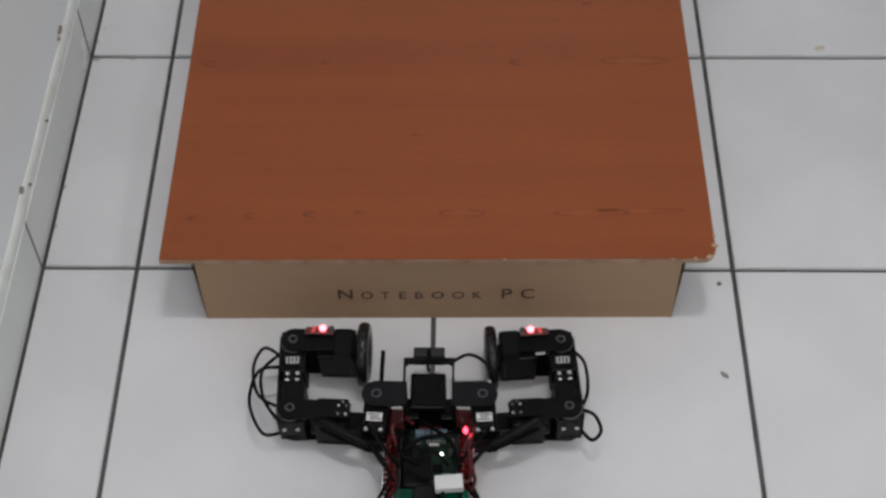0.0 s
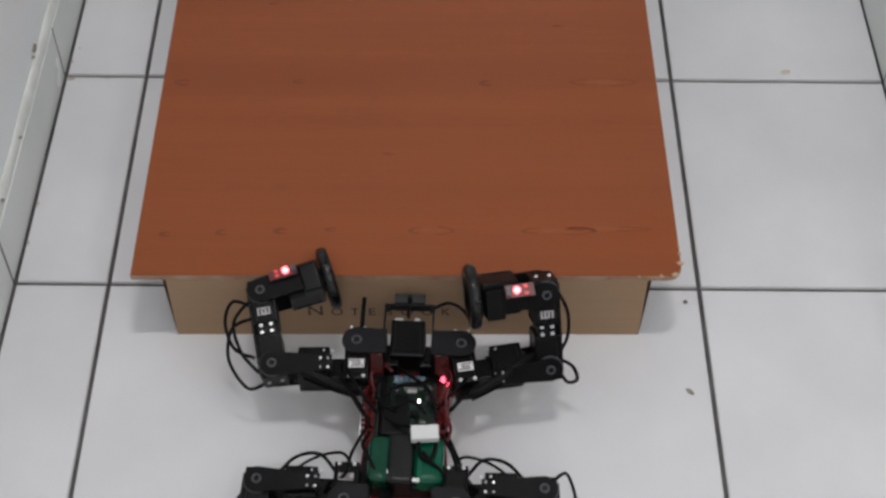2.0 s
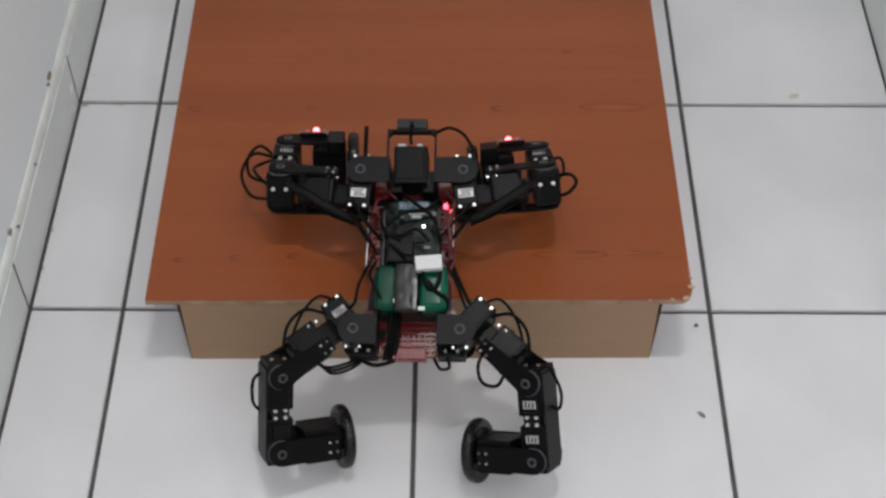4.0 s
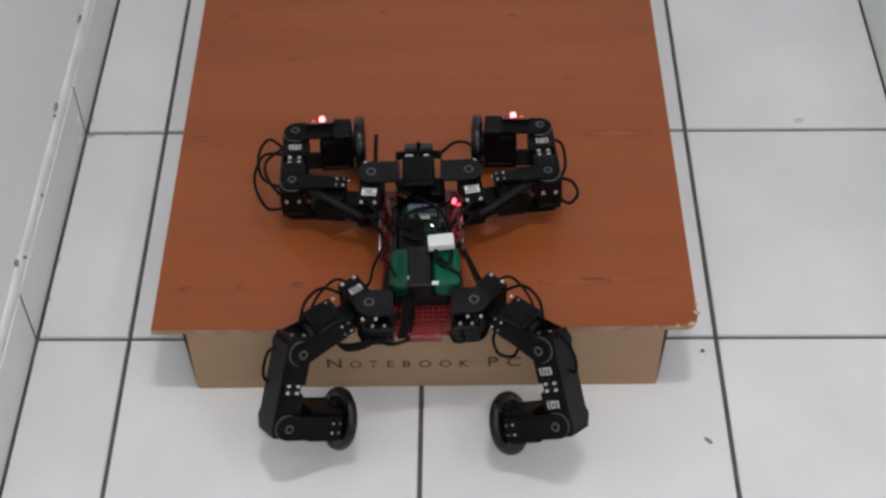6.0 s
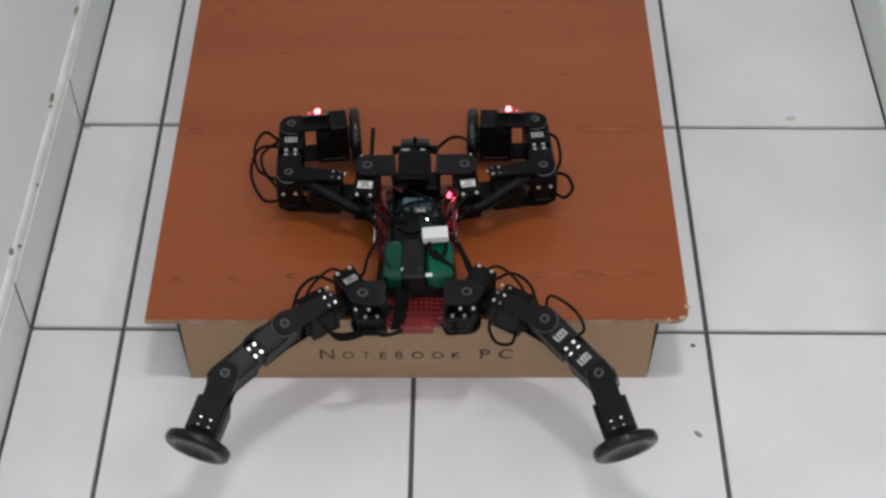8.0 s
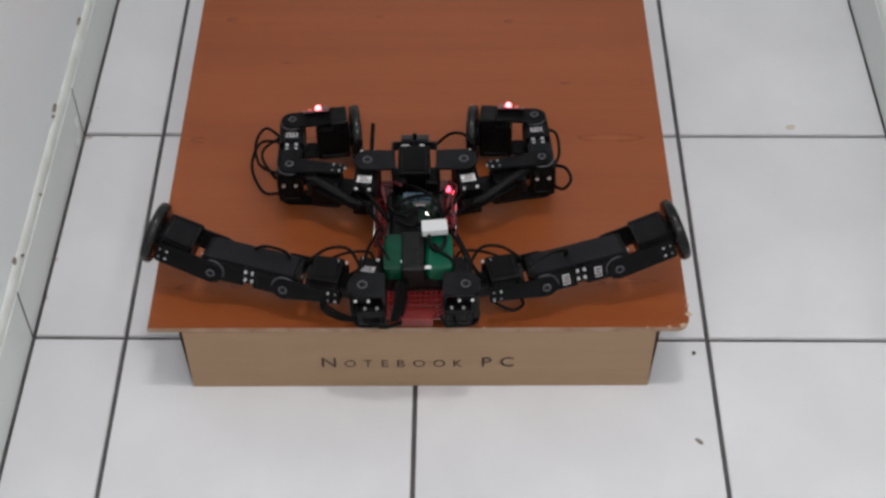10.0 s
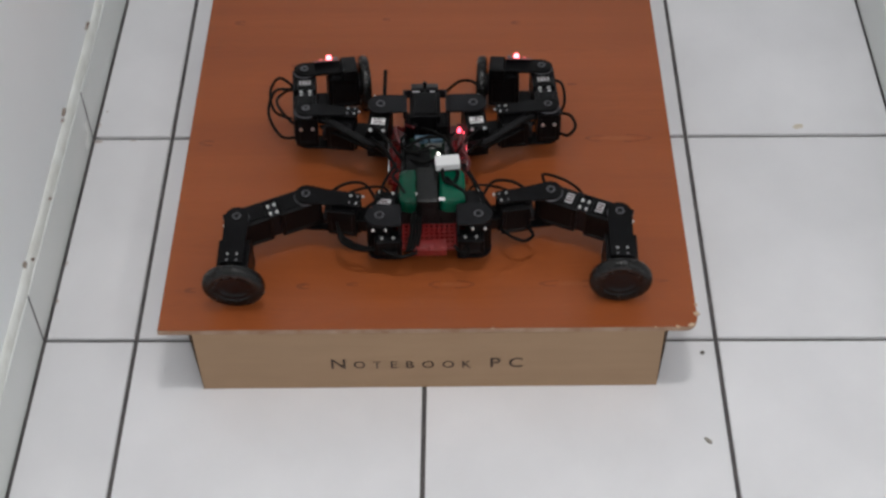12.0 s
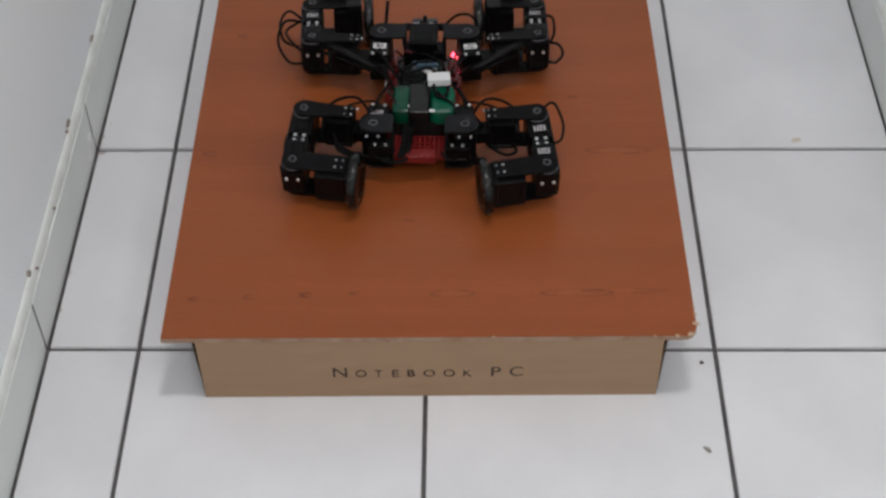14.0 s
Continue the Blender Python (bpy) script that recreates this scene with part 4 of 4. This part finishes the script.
FL_YAW = [(0, 2.7), (0.5, 1.4), (1, 1.5), (1.5, 2.6), (2, -2.9), (2.5, 5.8), (3, 3.8), (3.5, 3.6), (6, 5.3), (6.5, 4.8), (7, 5.2), (7.5, 5.2), (8, 5.1), (8.2, 5.9), (10.5, 7.1), (11, 7.6), (11.5, 6.8), (12, 6.5), (12.5, 3.7), (13, 3.8), (13.5, 4.2), (14, 2.7)]
FL_ROLL = [(0, 4.1), (0.5, 3.8), (1, 23), (1.5, 35.5), (2, 13.5), (2.5, 0), (3, -56.9), (3.5, -51.4), (6, -5.7), (6.5, -5.1), (7, -4.4), (7.5, -5.3), (8, -5), (8.2, -4.2), (10.5, -8.5), (11, -8.5), (11.5, -8.2), (12, -7.2), (12.5, -3.1), (13, -3.6), (13.5, -3.7), (14, -5.9)]
FL_KNEE = [(0, 85.6), (0.5, 84.4), (1, 86.7), (1.5, 82), (2, 79.5), (2.5, 77.2), (3, 83), (3.5, 85.2), (6, 84.4), (6.5, 84.4), (7, 84), (7.5, 83.4), (8, 83.2), (8.2, 82.6), (10.5, 81.2), (11, 80.3), (11.5, 78.4), (12, 79.5), (12.5, 80.1), (13, 80), (13.5, 80.1), (14, 82)]
FL_ANKLE = [(0, 93.4), (0.5, 89.2), (1, 88.7), (1.5, 93.4), (2, 83.3), (2.5, 96.5), (3, 85.7), (3.5, 86), (6, 87.8), (6.5, 86.4), (7, 85.6), (7.5, 85.5), (8, 85.7), (8.2, 87.7), (10.5, 83.1), (11, 83.4), (11.5, 88.8), (12, 86), (12.5, 90.6), (13, 89.3), (13.5, 87.8), (14, 89.7)]
FR_YAW = [(0, 3.7), (0.5, 4.3), (1, 7.3), (1.5, 7.2), (2, 11.6), (2.5, 8.3), (3, 8.6), (3.5, 7.6), (6, 6.6), (6.5, 8.3), (7, 10), (7.5, 8.1), (8, 8.3), (8.2, 8.4), (10.5, 10.9), (11, 10.7), (11.5, 10.2), (12, 7.1), (12.5, 6.9), (13, 9.2), (13.5, 8.9), (14, 8.8)]
FR_ROLL = [(0, 1.2), (0.5, 4.3), (1, 41.9), (1.5, 42.4), (2, 48.1), (2.5, -2.6), (3, -62.3), (3.5, -58.7), (6, -9), (6.5, -9.2), (7, -7.1), (7.5, -8.8), (8, -7.6), (8.2, -7.5), (10.5, -10.6), (11, -9.6), (11.5, -9.7), (12, -7.9), (12.5, -3.5), (13, -4.6), (13.5, -5.1), (14, -6.9)]
FR_KNEE = [(0, 90.7), (0.5, 87.6), (1, 87), (1.5, 87.3), (2, 87.8), (2.5, 79.6), (3, 88.9), (3.5, 89.9), (6, 86.4), (6.5, 84.4), (7, 83.7), (7.5, 86.4), (8, 85.6), (8.2, 85.8), (10.5, 81.8), (11, 81), (11.5, 83.2), (12, 84.3), (12.5, 83.6), (13, 81.2), (13.5, 81.2), (14, 83.3)]
FR_ANKLE = [(0, 89.7), (0.5, 92.9), (1, 96.9), (1.5, 95), (2, 91.8), (2.5, 100.8), (3, 86.5), (3.5, 89), (6, 83.4), (6.5, 84), (7, 84.9), (7.5, 82.8), (8, 83.3), (8.2, 84), (10.5, 81.3), (11, 82.3), (11.5, 85.9), (12, 84.1), (12.5, 89.4), (13, 89.4), (13.5, 87.5), (14, 90.9)]
RL_YAW = [(0, 3), (0.5, 3), (1, 3), (1.5, 3), (2, 0.4), (2.5, 2.1), (3, -33.9), (3.5, -38.4), (6, -35.4), (6.5, -28.1), (7, -32.8), (7.5, -34.9), (8, -32.9), (8.2, -35.8), (8.8, -26), (9.6, 6), (10.5, 15.1), (11, 14), (11.5, 11.5), (12, 11), (12.5, 10.4), (13, 8.5), (13.5, 7.1), (14, 6.6)]
RL_ROLL = [(0, -1), (0.5, -0.5), (1, -0.4), (1.5, -0.4), (2, 6.4), (2.5, 28.2), (3, 21.5), (3.5, 31.5), (6, 60.5), (6.5, 25.5), (7, 22.5), (7.5, 13.8), (8, 17.3), (8.2, 22.7), (8.8, 62), (9.6, 70), (10.5, 79.2), (11, 79), (11.5, 12.8), (12, 5.1), (12.5, 4.5), (13, 3.6), (13.5, 5.1), (14, 7.5)]
RL_KNEE = [(0, -87), (0.5, -87), (1, -87), (1.5, -87), (2, -87.3), (2.5, -94), (3, -60.4), (3.5, -57.4), (6, -55.5), (6.5, -65.9), (7, -61.9), (7.5, -17.0), (8, -12.2), (8.2, -1.1), (8.8, 14), (9.6, 16), (10.5, -8.8), (11, -8), (11.5, -23.3), (12, -32), (12.5, -59.1), (13, -82.7), (13.5, -88.9), (14, -91.8)]
RL_ANKLE = [(0, -88), (0.5, -88), (1, -88), (1.5, -88), (2, -88.3), (2.5, -93), (3, -93.3), (3.5, -93.5), (6, -91.8), (6.5, -88.3), (7, -87.7), (7.5, -55.9), (8, -27.6), (8.2, -10.3), (8.8, 12), (9.6, 14), (10.5, 3.7), (11, 0), (11.5, 2.7), (12, -67.1), (12.5, -84.7), (13, -84.2), (13.5, -88.3), (14, -87.5)]
RR_YAW = [(0, 3), (0.5, 3), (1, 3), (1.5, 3), (2, 0.9), (2.5, 3.8), (3, -35.9), (3.5, -41.4), (6, -39.5), (6.5, -29.3), (7, -34.2), (7.5, -34.8), (8, -30.9), (8.2, -34.5), (8.8, -26), (9.6, 6), (10.5, 14.4), (11, 13.4), (11.5, 10.7), (12, 10.6), (12.5, 7.4), (13, 6.7), (13.5, 5.9), (14, 4.7)]
RR_ROLL = [(0, -0.1), (0.5, -0.5), (1, -0.6), (1.5, -0.8), (2, 6.5), (2.5, 28.2), (3, 18.6), (3.5, 29.6), (6, 56.9), (6.5, 25.1), (7, 23.2), (7.5, 12.4), (8, 18.7), (8.2, 19.4), (8.8, 62), (9.6, 70), (10.5, 78.6), (11, 78.5), (11.5, 15.6), (12, 3.2), (12.5, 2.4), (13, 3.4), (13.5, 4.5), (14, 6.9)]
RR_KNEE = [(0, -87), (0.5, -87), (1, -87), (1.5, -87), (2, -87.5), (2.5, -91.6), (3, -54.7), (3.5, -49.2), (6, -52.4), (6.5, -64.6), (7, -55.7), (7.5, -20.0), (8, -19.6), (8.2, -6.6), (8.8, 14), (9.6, 16), (10.5, -9.3), (11, -9), (11.5, -20.7), (12, -33.9), (12.5, -65.6), (13, -81.8), (13.5, -85.3), (14, -87.1)]
RR_ANKLE = [(0, -88), (0.5, -88), (1, -88), (1.5, -88), (2, -88.6), (2.5, -90.8), (3, -90.5), (3.5, -92.6), (6, -90.3), (6.5, -90.4), (7, -93.4), (7.5, -57.1), (8, -24.0), (8.2, -13.2), (8.8, 12), (9.6, 14), (10.5, 1.5), (11, 2), (11.5, 6.4), (12, -69), (12.5, -82.1), (13, -86.1), (13.5, -87.2), (14, -86.7)]

HEAD_TILT = [(0, 0), (3.5, 0), (4.5, -5), (6, -17), (14, -17)]


def value(keys, t):
    """Smooth value between keys, without overshoot."""
    if t <= keys[0][0]:
        return keys[0][1]
    if t >= keys[-1][0]:
        return keys[-1][1]
    i = max(k for k in range(len(keys) - 1) if keys[k][0] <= t)

    def slope(k):
        if k == 0 or k == len(keys) - 1:
            return 0.0
        s0 = (keys[k][1] - keys[k - 1][1]) / (keys[k][0] - keys[k - 1][0])
        s1 = (keys[k + 1][1] - keys[k][1]) / (keys[k + 1][0] - keys[k][0])
        return 0.0 if s0 * s1 <= 0 else 2 * s0 * s1 / (s0 + s1)

    (t0, v0), (t1, v1) = keys[i], keys[i + 1]
    d, s = t1 - t0, (t - t0) / (t1 - t0)
    return (2 * s ** 3 - 3 * s * s + 1) * v0 + (s ** 3 - 2 * s * s + s) * d * slope(i) + (3 * s * s - 2 * s ** 3) * v1 + (s ** 3 - s * s) * d * slope(i + 1)


def turn(axis, degrees):
    return Matrix.Rotation(radians(degrees), 4, axis)


def link_poses(front, flip, yaw, roll, knee, ankle, spin):
    """Poses of the five links of a leg in the robot's space."""
    e = -1 if front else 1
    hip = Matrix.Translation((HIP_X * MM, (HIP_Y if front else -HIP_Y) * MM, 0)) @ turn("Z", yaw)
    elbow = hip @ Matrix.Translation((L_UPPER * MM, e * SIDE_STEP * MM, 0)) @ turn("X", roll)
    fore = elbow @ turn("Z", knee)
    wrist = fore @ Matrix.Translation((L_FORE * MM, 0, 0)) @ turn("Z", ankle)
    wheel = wrist @ Matrix.Translation((L_WRIST * MM, 0, 0)) @ turn("X", spin)
    poses = (hip, elbow, fore, wrist, wheel)
    if flip:
        mirror = Matrix.Diagonal((-1, 1, 1, 1))
        poses = tuple(mirror @ p @ mirror for p in poses)
    return poses


def motions():
    times = [k / 10 for k in range(141)]
    walk(robot, [(t, pose(value(BODY_X, t), value(BODY_Y, t), value(BODY_Z, t), value(BODY_PITCH, t), value(BODY_ROLL, t), value(BODY_YAW, t))) for t in times])
    walk(head_frame, [(t, pose(-2 * MM, 91 * MM, 4 * MM, value(HEAD_TILT, t))) for t in times])
    for name, front, flip, yaw, roll, knee, ankle in (("FL", True, True, FL_YAW, FL_ROLL, FL_KNEE, FL_ANKLE), ("FR", True, False, FR_YAW, FR_ROLL, FR_KNEE, FR_ANKLE),
                                                      ("RL", False, True, RL_YAW, RL_ROLL, RL_KNEE, RL_ANKLE), ("RR", False, False, RR_YAW, RR_ROLL, RR_KNEE, RR_ANKLE)):
        rows = [[], [], [], [], []]
        for t in times:
            spin = math.degrees((value(BODY_Y, t) + 0.26) / (WHEEL_R * MM))
            for row, m in zip(rows, link_poses(front, flip, value(yaw, t), value(roll, t), value(knee, t), value(ankle, t), spin)):
                row.append((t, m))
        for link, row in zip(legs[name], rows):
            walk(link, row)


motions()
